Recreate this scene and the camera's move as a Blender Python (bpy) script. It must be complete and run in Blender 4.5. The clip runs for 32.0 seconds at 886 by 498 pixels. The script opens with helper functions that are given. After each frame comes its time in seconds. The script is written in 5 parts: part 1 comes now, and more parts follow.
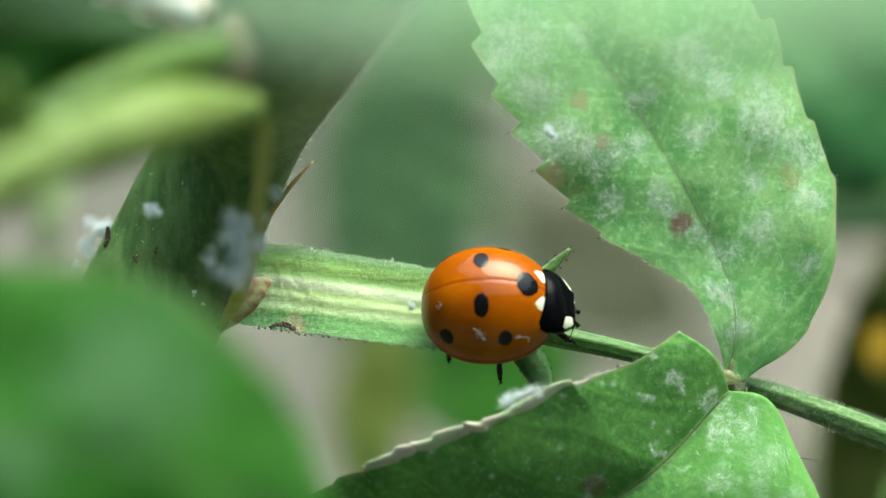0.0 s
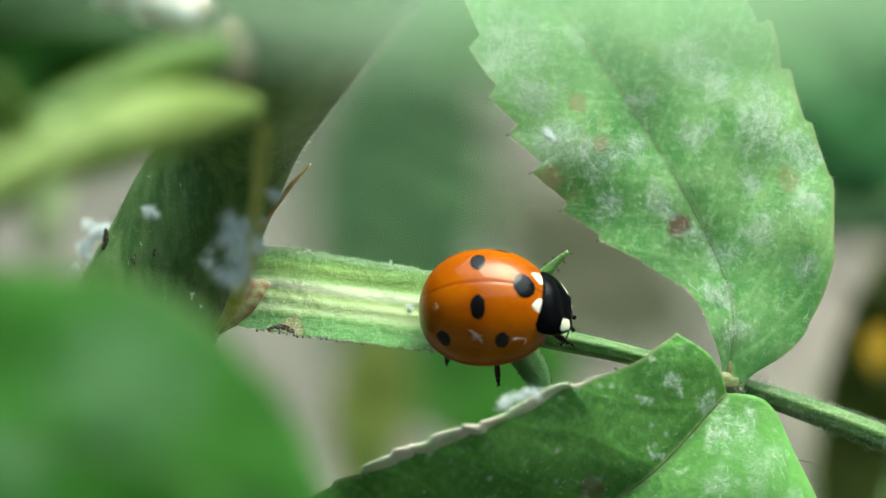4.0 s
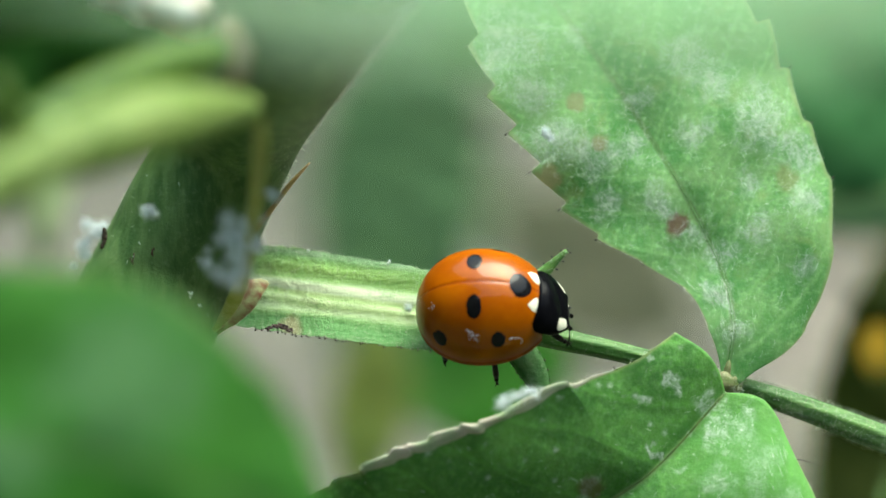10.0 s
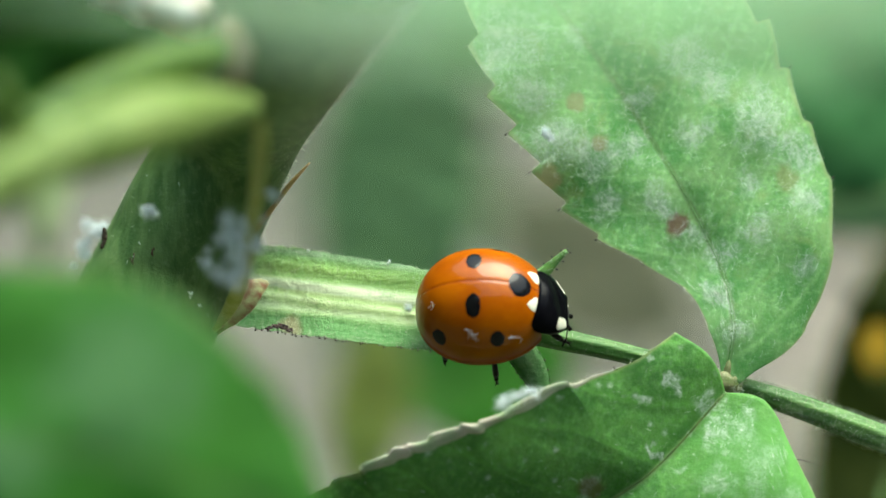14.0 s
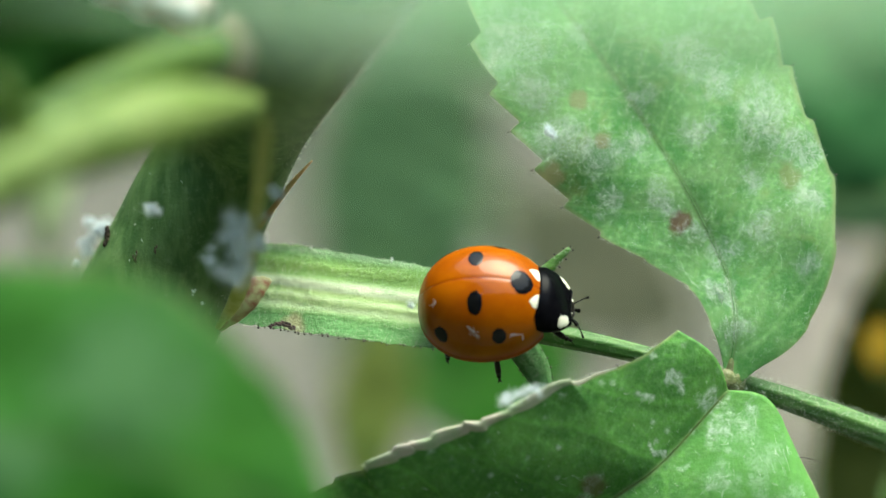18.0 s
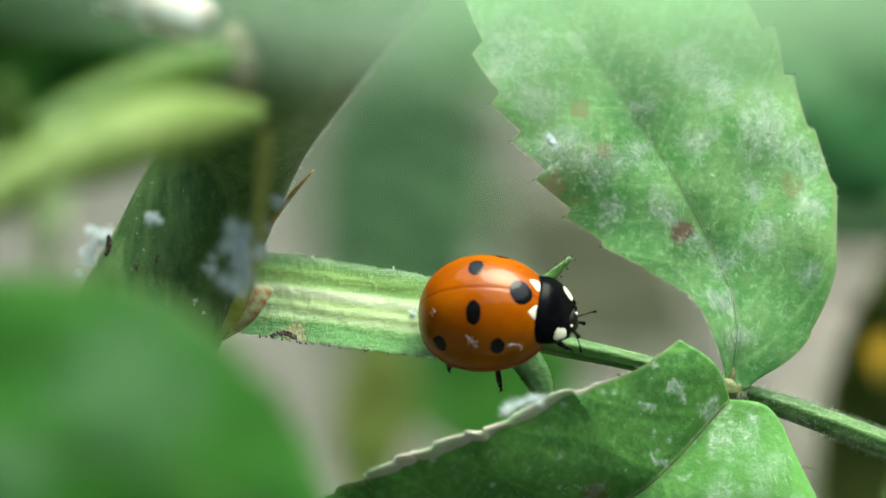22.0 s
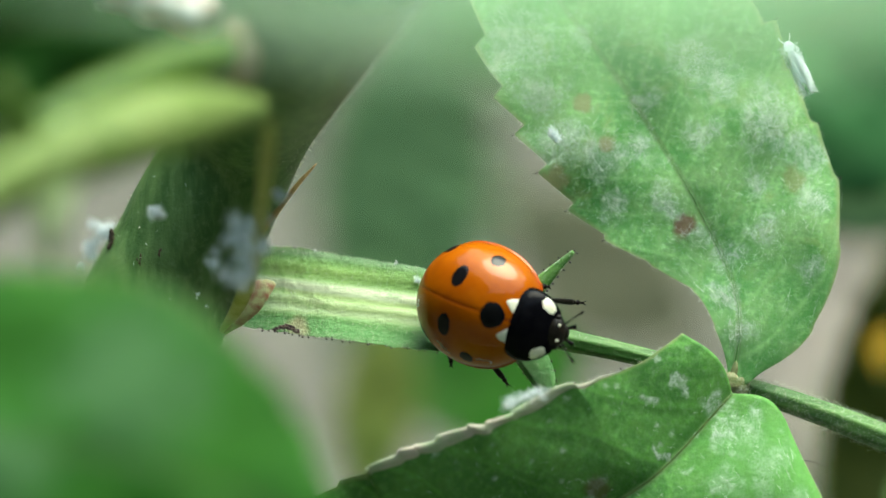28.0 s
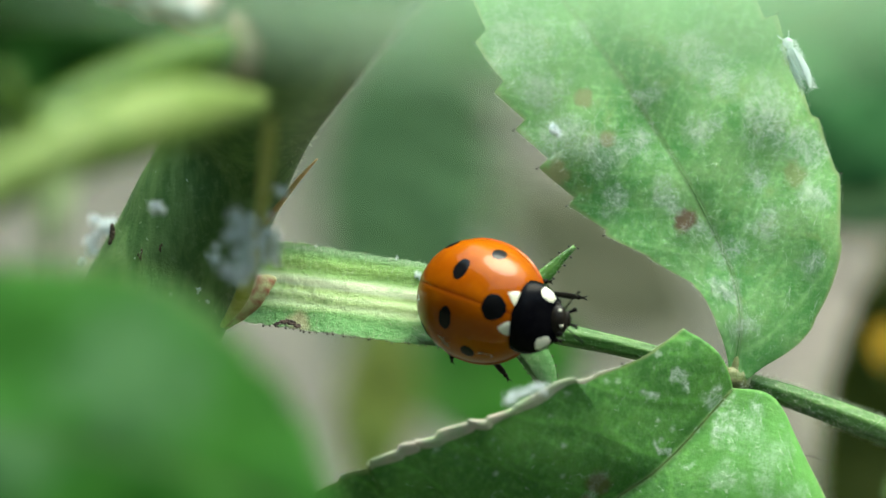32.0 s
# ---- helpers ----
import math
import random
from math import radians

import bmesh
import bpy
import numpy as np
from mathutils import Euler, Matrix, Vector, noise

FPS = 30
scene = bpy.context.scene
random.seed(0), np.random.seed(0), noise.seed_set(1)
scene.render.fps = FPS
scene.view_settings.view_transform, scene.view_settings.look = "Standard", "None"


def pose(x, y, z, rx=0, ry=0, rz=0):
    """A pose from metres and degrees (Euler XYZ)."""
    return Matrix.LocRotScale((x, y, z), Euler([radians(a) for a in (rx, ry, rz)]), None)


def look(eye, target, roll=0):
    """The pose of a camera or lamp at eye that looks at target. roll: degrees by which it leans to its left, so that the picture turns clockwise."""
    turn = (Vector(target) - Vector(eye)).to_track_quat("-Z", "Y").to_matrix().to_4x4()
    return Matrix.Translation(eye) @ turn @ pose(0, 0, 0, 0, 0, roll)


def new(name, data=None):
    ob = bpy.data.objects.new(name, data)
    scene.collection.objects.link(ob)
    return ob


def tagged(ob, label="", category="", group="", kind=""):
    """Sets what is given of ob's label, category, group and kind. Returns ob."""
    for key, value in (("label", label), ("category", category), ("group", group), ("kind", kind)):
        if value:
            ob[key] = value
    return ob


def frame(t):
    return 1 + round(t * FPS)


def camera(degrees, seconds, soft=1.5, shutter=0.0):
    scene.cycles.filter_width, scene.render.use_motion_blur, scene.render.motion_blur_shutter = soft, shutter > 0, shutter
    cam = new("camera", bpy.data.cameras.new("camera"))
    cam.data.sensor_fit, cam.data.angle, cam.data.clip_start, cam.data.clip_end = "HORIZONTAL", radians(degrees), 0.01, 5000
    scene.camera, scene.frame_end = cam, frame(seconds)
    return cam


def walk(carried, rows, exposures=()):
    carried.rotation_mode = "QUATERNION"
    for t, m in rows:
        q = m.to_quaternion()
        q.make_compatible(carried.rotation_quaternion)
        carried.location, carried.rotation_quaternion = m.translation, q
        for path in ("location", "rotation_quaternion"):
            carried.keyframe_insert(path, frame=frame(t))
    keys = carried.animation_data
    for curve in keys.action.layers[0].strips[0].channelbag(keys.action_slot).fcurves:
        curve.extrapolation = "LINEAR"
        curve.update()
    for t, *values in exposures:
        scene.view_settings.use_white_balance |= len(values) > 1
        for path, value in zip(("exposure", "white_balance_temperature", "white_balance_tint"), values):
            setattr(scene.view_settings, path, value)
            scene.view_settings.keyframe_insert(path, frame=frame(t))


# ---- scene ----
MM = 0.001
# The twig's own frame: x along the twig, y away from the lens, z up across it; it looks 20 degrees down on the soil.
BRANCH = pose(0, 0, 0.5, -20, 0, 0)
DISTANCE = 0.16

# ---- camera: a tripod with a slight sway (seconds, pan, tilt in hundredths of a degree) ----
cam = camera(15, 32.0)
cam.data.dof.use_dof = True
cam.data.dof.focus_distance = 0.1602
cam.data.dof.aperture_fstop = 24.0
SWAY = 0.962
PATH = [(0, 0.0, 0.0), (0.5, 0.0, 0.2), (1, -0.3, 1.5), (1.5, -0.2, 1.5), (2, -1.5, 2.8), (2.5, -1.5, 2.8), (3, -3.1, 2.9),
        (3.5, -3.0, 4.3), (5.5, -6.1, 3.0), (6, -4.6, 5.8), (6.5, -6.4, 2.9), (7, -4.6, 4.3), (7.5, -6.1, 4.3), (8, -6.1, 4.3),
        (8.5, -7.5, 5.7), (9, -6.1, 4.3), (9.5, -8.0, 4.1), (10, -6.1, 2.8), (10.5, -7.6, 1.2), (11, -7.6, -0.3), (11.5, -7.6, -0.3),
        (12, -7.6, 1.2), (12.5, -4.6, -0.2), (13, -7.6, -0.3), (13.5, -4.6, 4.3), (14, -6.1, 2.8), (14.5, -3.0, 6.2),
        (16.5, -7.5, 4.4), (17, -4.6, 5.8), (17.5, -4.6, 7.4), (18, -1.2, -1.4), (18.5, -4.7, 1.1), (19, -2.7, 3.0), (19.5, -9.2, 1.2),
        (20, -0.2, 7.5), (20.5, -4.5, 5.8), (21, -1.5, 8.9), (21.5, 0.0, 13.1), (22, 1.6, 15.3), (22.5, -2.8, 13.5), (23, 1.6, 8.9),
        (23.5, 0.0, 4.3), (24, 0.0, 7.3), (24.5, 3.1, 2.9), (25, -7.5, -0.3), (25.5, 0.0, 6.2), (27.5, 1.7, 3.0), (28, 6.1, 4.3),
        (28.5, 3.2, 1.9), (29, 7.7, 1.3), (29.5, 6.1, 1.4), (30, 7.8, -1.7), (30.5, 6.1, -1.7), (31, 7.7, -3.2), (31.5, 7.9, -3.3),
        (32, 7.7, -4.5)]
walk(cam, [(t, BRANCH @ pose(0, -DISTANCE, 0, 90 + b * SWAY / 100, 0, a * SWAY / 100)) for t, a, b in PATH],
     [(0, 1.84, 6450, -9), (32, 1.81, 6450, -9)])

# ---- world and sun: bright overcast ----
world = bpy.data.worlds.new("sky")
scene.world = world
world.use_nodes = True
wn = world.node_tree
sky = wn.nodes.new("ShaderNodeTexSky")
sky.sky_type = "NISHITA"
sky.sun_disc = False
sky.sun_elevation = radians(70)
sky.sun_rotation = radians(54)
sky.dust_density = 4.0
sky.air_density = 1.5
wn.nodes["Background"].inputs[1].default_value = 0.15
wn.links.new(sky.outputs[0], wn.nodes["Background"].inputs[0])
sun_data = bpy.data.lights.new("sun", "SUN")
sun_data.energy = 1.6
sun_data.angle = radians(42)
sun_data.color = (1.0, 0.96, 0.9)
sun = new("sun", sun_data)
sun.matrix_world = look((0.75, 0.55, 3.0), (0, 0, 0.5))


# ---- materials ----
class Nodes:
    """A small node tree writer."""

    def __init__(self, name):
        self.m = bpy.data.materials.new(name)
        self.m.use_nodes = True
        self.t = self.m.node_tree
        self.bsdf = self.t.nodes["Principled BSDF"]
        self.out = self.t.nodes["Material Output"]
        tc = self.t.nodes.new("ShaderNodeTexCoord")
        s = self.t.nodes.new("ShaderNodeVectorMath")
        s.operation = "SCALE"
        s.inputs[3].default_value = 1000.0
        self.t.links.new(tc.outputs["Object"], s.inputs[0])
        self.mm = s.outputs[0]
        self.uv = tc.outputs["UV"]

    def set(self, **kw):
        for k, v in kw.items():
            sock = self.bsdf.inputs[k.replace("_", " ")]
            if hasattr(v, "is_linked"):
                self.t.links.new(v, sock)
            else:
                sock.default_value = v
        return self

    def noise(self, scale, detail=3.0, rough=0.55, distort=0.0, vec=None):
        n = self.t.nodes.new("ShaderNodeTexNoise")
        n.inputs["Scale"].default_value, n.inputs["Detail"].default_value = scale, detail
        n.inputs["Roughness"].default_value, n.inputs["Distortion"].default_value = rough, distort
        self.t.links.new(vec or self.mm, n.inputs["Vector"])
        return n.outputs["Fac"]

    def ramp(self, fac, lo, hi, smooth=True):
        n = self.t.nodes.new("ShaderNodeMapRange")
        n.interpolation_type = "SMOOTHSTEP" if smooth else "LINEAR"
        n.inputs[1].default_value, n.inputs[2].default_value = lo, hi
        self.t.links.new(fac, n.inputs[0])
        return n.outputs[0]

    def math(self, op, a, b=0.0, c=0.0):
        n = self.t.nodes.new("ShaderNodeMath")
        n.operation = op
        for i, v in enumerate((a, b, c)):
            if hasattr(v, "is_linked"):
                self.t.links.new(v, n.inputs[i])
            else:
                n.inputs[i].default_value = v
        return n.outputs[0]

    def mix(self, fac, a, b):
        n = self.t.nodes.new("ShaderNodeMix")
        n.data_type = "RGBA"
        for i, v in ((0, fac), (6, a), (7, b)):
            if hasattr(v, "is_linked"):
                self.t.links.new(v, n.inputs[i])
            else:
                n.inputs[i].default_value = v if i == 0 else (*v, 1.0)
        return n.outputs[2]

    def split(self, vec):
        n = self.t.nodes.new("ShaderNodeSeparateXYZ")
        self.t.links.new(vec, n.inputs[0])
        return n.outputs

    def near(self, point, radius, wobble=0.0):
        """1 within radius (mm) of an axis across the thing, falling to 0."""
        n = self.t.nodes.new("ShaderNodeVectorMath")
        n.operation = "DISTANCE"
        flat = self.t.nodes.new("ShaderNodeVectorMath")
        flat.operation = "MULTIPLY"
        flat.inputs[1].default_value = (1, 0, 1)
        self.t.links.new(self.mm, flat.inputs[0])
        self.t.links.new(flat.outputs[0], n.inputs[0])
        n.inputs[1].default_value = point
        d = n.outputs["Value"]
        if wobble:
            d = self.math("ADD", d, self.math("MULTIPLY", self.math("SUBTRACT", self.noise(1.3, 4), 0.5), wobble))
        return self.ramp(d, radius, radius * 0.35)

    def clouds(self, spots, wobble):
        """1 near the given places (x, z, radius in mm), with ragged edges, falling to 0."""
        tex = self.t.nodes.new("ShaderNodeTexNoise")
        tex.inputs["Scale"].default_value, tex.inputs["Detail"].default_value = 0.7, 5.0
        self.t.links.new(self.mm, tex.inputs["Vector"])
        off = self.t.nodes.new("ShaderNodeVectorMath")
        off.operation = "MULTIPLY_ADD"
        off.inputs[1].default_value = (wobble * 2, 0, wobble * 2)
        off.inputs[2].default_value = (-wobble, 0, -wobble)
        self.t.links.new(tex.outputs["Color"], off.inputs[0])
        flat = self.t.nodes.new("ShaderNodeVectorMath")
        flat.operation = "MULTIPLY_ADD"
        flat.inputs[1].default_value = (1, 0, 1)
        self.t.links.new(self.mm, flat.inputs[0])
        self.t.links.new(off.outputs[0], flat.inputs[2])
        total = None
        for x, z, radius in spots:
            d = self.t.nodes.new("ShaderNodeVectorMath")
            d.operation = "DISTANCE"
            d.inputs[1].default_value = (x, 0, z)
            self.t.links.new(flat.outputs[0], d.inputs[0])
            one = self.ramp(d.outputs["Value"], radius, radius * 0.15)
            total = one if total is None else self.math("MAXIMUM", total, one)
        return total

    def bump(self, height, strength, distance_mm):
        n = self.t.nodes.new("ShaderNodeBump")
        n.inputs["Strength"].default_value, n.inputs["Distance"].default_value = strength, distance_mm * MM
        self.t.links.new(height, n.inputs["Height"])
        self.t.links.new(n.outputs[0], self.bsdf.inputs["Normal"])
        return self

    def thin(self, colour, amount):
        """Lets light through, as a leaf does."""
        tr = self.t.nodes.new("ShaderNodeBsdfTranslucent")
        mx = self.t.nodes.new("ShaderNodeMixShader")
        if hasattr(colour, "is_linked"):
            self.t.links.new(colour, tr.inputs[0])
        else:
            tr.inputs[0].default_value = (*colour, 1)
        mx.inputs[0].default_value = amount
        self.t.links.new(self.bsdf.outputs[0], mx.inputs[1])
        self.t.links.new(tr.outputs[0], mx.inputs[2])
        self.t.links.new(mx.outputs[0], self.out.inputs[0])
        return self


def leaf_material(name, dark, light, mildew=0.0, stains_and_sheen=(), veins=0.35, spacing=2.3, rough=0.5, thin=0.3, dots=0.0, gloss=0.35, clouds=(), relief=0.16, rust=0.0, haze=0.02, cover=1.0):
    n = Nodes(name)
    col = n.mix(n.ramp(n.noise(0.35, 4), 0.35, 0.68), dark, light)
    if rust:
        col = n.mix(n.math("MULTIPLY", n.ramp(n.noise(0.42, 5, 0.6, 0.8), 0.5, 0.72), rust), col, (0.34, 0.47, 0.14))
        col = n.mix(n.math("MULTIPLY", n.ramp(n.noise(0.9, 5, 0.65), 0.52, 0.7), 0.55), col, dark)
    col = n.mix(n.math("MULTIPLY", n.ramp(n.noise(2.6, 4, 0.65), 0.45, 0.75), 0.45), col, tuple(min(1, c * 1.7) for c in light))
    x, y, _ = n.split(n.uv)
    away = n.math("ABSOLUTE", y)
    # side veins leave the midrib at a slant
    ph = n.math("DIVIDE", n.math("SUBTRACT", x, n.math("MULTIPLY", away, 0.75)), spacing)
    ph = n.math("ADD", ph, n.math("MULTIPLY", n.noise(0.5, 2), 0.35))
    side = n.math("ABSOLUTE", n.math("SUBTRACT", n.math("FRACT", ph), 0.5))
    vein = n.ramp(side, 0.1, 0.0)
    at = n.t.nodes.new("ShaderNodeAttribute")
    at.attribute_name = "rim"
    margin = n.ramp(n.math("ADD", at.outputs["Fac"], n.math("MULTIPLY", n.math("SUBTRACT", n.noise(1.2, 4), 0.5), 0.06)), 0.95, 1.0)
    net = n.t.nodes.new("ShaderNodeTexVoronoi")
    net.feature = "DISTANCE_TO_EDGE"
    net.inputs["Scale"].default_value = 1.9
    n.t.links.new(n.mm, net.inputs["Vector"])
    mesh = n.ramp(net.outputs["Distance"], 0.09, 0.0)
    mid = n.ramp(away, 0.22, 0.05)
    col = n.mix(n.math("MULTIPLY", n.math("MAXIMUM", vein, n.math("MULTIPLY", mesh, 0.15)), veins), col, tuple(c * 1.5 for c in light))
    col = n.mix(n.math("MULTIPLY", mid, 0.5), col, (0.16, 0.24, 0.08))
    col = n.mix(n.math("MULTIPLY", margin, 0.6), col, (0.34, 0.4, 0.16))
    if dots:
        vor = n.t.nodes.new("ShaderNodeTexVoronoi")
        vor.inputs["Scale"].default_value = 1.15
        n.t.links.new(n.mm, vor.inputs["Vector"])
        r, _, _ = n.split(vor.outputs["Color"])
        blot = n.math("MULTIPLY", n.ramp(n.math("ADD", vor.outputs["Distance"], n.math("MULTIPLY", n.noise(3.2, 6, 0.8), 0.9)), 0.72, 0.42), n.ramp(r, 0.3, 0.6))
        col = n.mix(n.math("MULTIPLY", blot, dots), col, (0.42, 0.52, 0.4))
    if mildew:
        patch = n.ramp(n.noise(0.22, 4, 0.6), 0.5 - 0.12 * mildew, 0.72 - 0.1 * mildew)
        dust = n.ramp(n.noise(1.1, 7, 0.75, 0.5), 0.32, 0.72)
        thread = n.ramp(n.math("ABSOLUTE", n.math("SUBTRACT", n.noise(1.5, 4, 0.6, 1.5), 0.5)), 0.05, 0.0)
        white = n.math("MULTIPLY", patch, n.math("MINIMUM", n.math("ADD", n.math("MULTIPLY", dust, 0.75), n.math("MULTIPLY", thread, 0.25)), 0.8))
        col = n.mix(white, col, (0.64, 0.76, 0.69))
    if clouds:
        soft = n.clouds(clouds, 1.7)
        wisp = n.ramp(n.noise(2.6, 9, 0.78, 0.8), 0.42, 0.7)
        fine = n.math("MAXIMUM", n.ramp(n.math("ABSOLUTE", n.math("SUBTRACT", n.noise(1.9, 5, 0.65, 2.2), 0.5)), 0.035, 0.0),
                      n.ramp(n.math("ABSOLUTE", n.math("SUBTRACT", n.noise(3.1, 5, 0.65, 1.8), 0.48)), 0.04, 0.0))
        film = n.math("ADD", n.math("MULTIPLY", wisp, 0.55), n.math("MULTIPLY", fine, 0.45))
        film = n.math("MULTIPLY", n.math("ADD", film, 0.1), n.math("ADD", n.math("MULTIPLY", soft, 0.85), haze))
        col = n.mix(n.math("MINIMUM", n.math("MULTIPLY", film, cover), 0.85), col, (0.66, 0.74, 0.66))
    for point, radius, colour in stains_and_sheen:
        col = n.mix(n.math("MULTIPLY", n.near(point, radius, radius * 1.6), 0.68), col, colour)
    n.set(Base_Color=col, Roughness=n.math("ADD", rough, n.math("MULTIPLY", n.noise(4.0, 2), 0.2)))
    n.bsdf.inputs["Specular IOR Level"].default_value = gloss
    h = n.math("ADD", n.math("MULTIPLY", n.noise(3.4, 7, 0.68), 0.75), n.math("MULTIPLY", n.math("MAXIMUM", n.math("MULTIPLY", vein, 0.3), n.math("MULTIPLY", mesh, 0.15)), -0.25))
    n.bump(h, 0.5, relief)
    return n.thin(col, thin).m


def stem_material(name, dark, light, pale, stretch=(0.18, 1.6, 1.6), rough=0.5, thin=0.12):
    n = Nodes(name)
    v = n.t.nodes.new("ShaderNodeVectorMath")
    v.operation = "MULTIPLY"
    v.inputs[1].default_value = stretch
    n.t.links.new(n.mm, v.inputs[0])
    col = n.mix(n.ramp(n.noise(1.0, 4, 0.6, 0, v.outputs[0]), 0.35, 0.65), dark, light)
    col = n.mix(n.math("MULTIPLY", n.ramp(n.noise(2.4, 5, 0.7, 0.3), 0.5, 0.75), 0.4), col, pale)
    n.set(Base_Color=col, Roughness=rough)
    n.bsdf.inputs["Specular IOR Level"].default_value = 0.28
    n.bump(n.math("ADD", n.noise(2.0, 4, 0.6, 0, v.outputs[0]), n.math("MULTIPLY", n.noise(7.0, 3), 0.5)), 0.5, 0.12)
    return n.thin(col, thin).m


def winged_stalk_material():
    """Pale ribs along the middle of the winged stalk, greener fuzzy wings."""
    n = Nodes("pale_green_stipule")
    x, y, z = n.split(n.mm)
    w = n.math("SUBTRACT", n.math("ADD", z, n.math("MULTIPLY", x, 0.123)), 1.5)
    v = n.t.nodes.new("ShaderNodeVectorMath")
    v.operation = "MULTIPLY"
    v.inputs[1].default_value = (0.15, 1.0, 2.2)
    n.t.links.new(n.mm, v.inputs[0])
    streak = n.noise(1.0, 5, 0.6, 0.2, v.outputs[0])
    w = n.math("ADD", w, n.math("MULTIPLY", n.math("SUBTRACT", streak, 0.5), 0.35))
    col = n.mix(n.ramp(streak, 0.35, 0.65), (0.11, 0.27, 0.06), (0.19, 0.36, 0.1))
    for centre, width, amount, pale in ((1.2, 0.8, 0.5, (0.22, 0.34, 0.06)), (-0.1, 1.3, 0.6, (0.4, 0.52, 0.22)), (0.42, 0.42, 0.8, (0.68, 0.75, 0.54)), (-0.18, 0.22, 0.45, (0.58, 0.66, 0.4)),
                                        (-0.65, 0.4, 0.6, (0.5, 0.6, 0.36)), (0.1, 0.14, 0.35, (0.3, 0.38, 0.14)), (-0.4, 0.12, 0.3, (0.3, 0.4, 0.14)), (2.0, 0.4, 0.45, (0.36, 0.54, 0.36))):
        d = n.math("ABSOLUTE", n.math("SUBTRACT", w, centre))
        col = n.mix(n.math("MULTIPLY", n.ramp(d, width, 0.0), amount), col, pale)
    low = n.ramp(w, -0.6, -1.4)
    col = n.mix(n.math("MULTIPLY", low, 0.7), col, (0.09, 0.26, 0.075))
    col = n.mix(n.math("MULTIPLY", n.ramp(n.noise(2.6, 6, 0.75, 0.4), 0.52, 0.78), 0.45), col, (0.42, 0.55, 0.32))
    col = n.mix(n.math("MULTIPLY", n.near((-20.7, 0, 2.4), 0.75, 0.7), 0.7), col, (0.36, 0.29, 0.17))
    blot = n.ramp(n.noise(1.1, 5, 0.7, 0.6), 0.48, 0.7)
    col = n.mix(n.math("MULTIPLY", blot, 0.45), col, (0.11, 0.28, 0.06))
    n.set(Base_Color=col, Roughness=0.5)
    n.bsdf.inputs["Specular IOR Level"].default_value = 0.4
    n.bump(n.math("ADD", n.math("MULTIPLY", streak, 0.8), n.math("MULTIPLY", n.noise(3.5, 7, 0.75), 1.2)), 0.7, 0.2)
    return n.thin(col, 0.12).m


def plain(name, a, b, scale=1.0, rough=0.4, coat=0.0, bump=0.1, spec=0.5, thin=0.0):
    n = Nodes(name)
    col = n.mix(n.ramp(n.noise(scale, 4), 0.3, 0.7), a, b)
    n.set(Base_Color=col, Roughness=rough, Coat_Weight=coat)
    n.bsdf.inputs["Coat Roughness"].default_value = 0.08
    n.bsdf.inputs["Specular IOR Level"].default_value = spec
    n.bump(n.noise(scale * 5, 3), bump, 0.05)
    return n.thin(col, thin).m if thin else n.m


def elytron_material():
    n = Nodes("orange_wing_case")
    x, y, z = n.split(n.mm)
    col = n.mix(n.ramp(n.noise(0.55, 3), 0.3, 0.7), (0.27, 0.06, 0.0012), (0.36, 0.094, 0.0015))
    col = n.mix(n.math("MULTIPLY", n.ramp(n.math("ABSOLUTE", y), 0.13, 0.02), 0.55), col, (0.2, 0.03, 0.003))
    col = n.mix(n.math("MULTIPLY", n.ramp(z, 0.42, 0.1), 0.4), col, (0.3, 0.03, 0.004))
    fine = n.noise(9.0, 3)
    n.set(Base_Color=col, Roughness=n.math("ADD", 0.3, n.math("MULTIPLY", n.noise(1.2, 3), 0.12)), Coat_Weight=0.55)
    n.bsdf.inputs["Specular IOR Level"].default_value = 0.03
    n.bsdf.inputs["Coat Roughness"].default_value = 0.045
    n.bsdf.inputs["Coat IOR"].default_value = 1.42
    return n.bump(n.math("ADD", fine, n.math("MULTIPLY", n.noise(1.0, 2), 1.5)), 0.12, 0.04).m


# mildew patches on the upright leaflet: x, z and radius from the leaflets' joint
MILDEW = [(-10.3, 16.0, 2.4), (-8.9, 13.8, 1.4), (-8.0, 11.4, 1.9), (-6.4, 10.6, 1.6), (-4.4, 11.0, 1.2), (-4.3, 13.3, 1.0), (-3.0, 8.6, 1.1), (-1.6, 6.9, 1.1),
          (-1.5, 15.4, 1.9), (-0.3, 14.2, 1.3), (-1.4, 11.8, 1.1), (1.9, 12.4, 2.0), (3.6, 11.0, 1.5), (3.8, 8.7, 1.4), (1.7, 7.2, 1.1), (0.2, 5.9, 0.9), (3.9, 5.4, 0.9),
          (-0.3, 4.0, 0.9), (0.4, 2.4, 0.8), (-5.6, 8.5, 1.0), (1.2, 9.4, 0.9), (-7.2, 16.5, 1.0)]
MAT_UPPER = leaf_material("mildewed_rose_leaf", (0.12, 0.37, 0.075), (0.29, 0.53, 0.18), 0.0,
                          [((-2.2, 0, 7.3), 0.8, (0.22, 0.02, 0.07)), ((-8.3, 0, 9.6), 0.8, (0.55, 0.48, 0.26)),
                           ((3.0, 0, 9.6), 0.8, (0.3, 0.34, 0.14)), ((-7.1, 0, 13.3), 0.6, (0.36, 0.3, 0.16)), ((-5.9, 0, 11.3), 0.5, (0.36, 0.3, 0.16))], 0.25, clouds=MILDEW, relief=0.1, rust=0.6, haze=0.16, thin=0.3, cover=1.1)
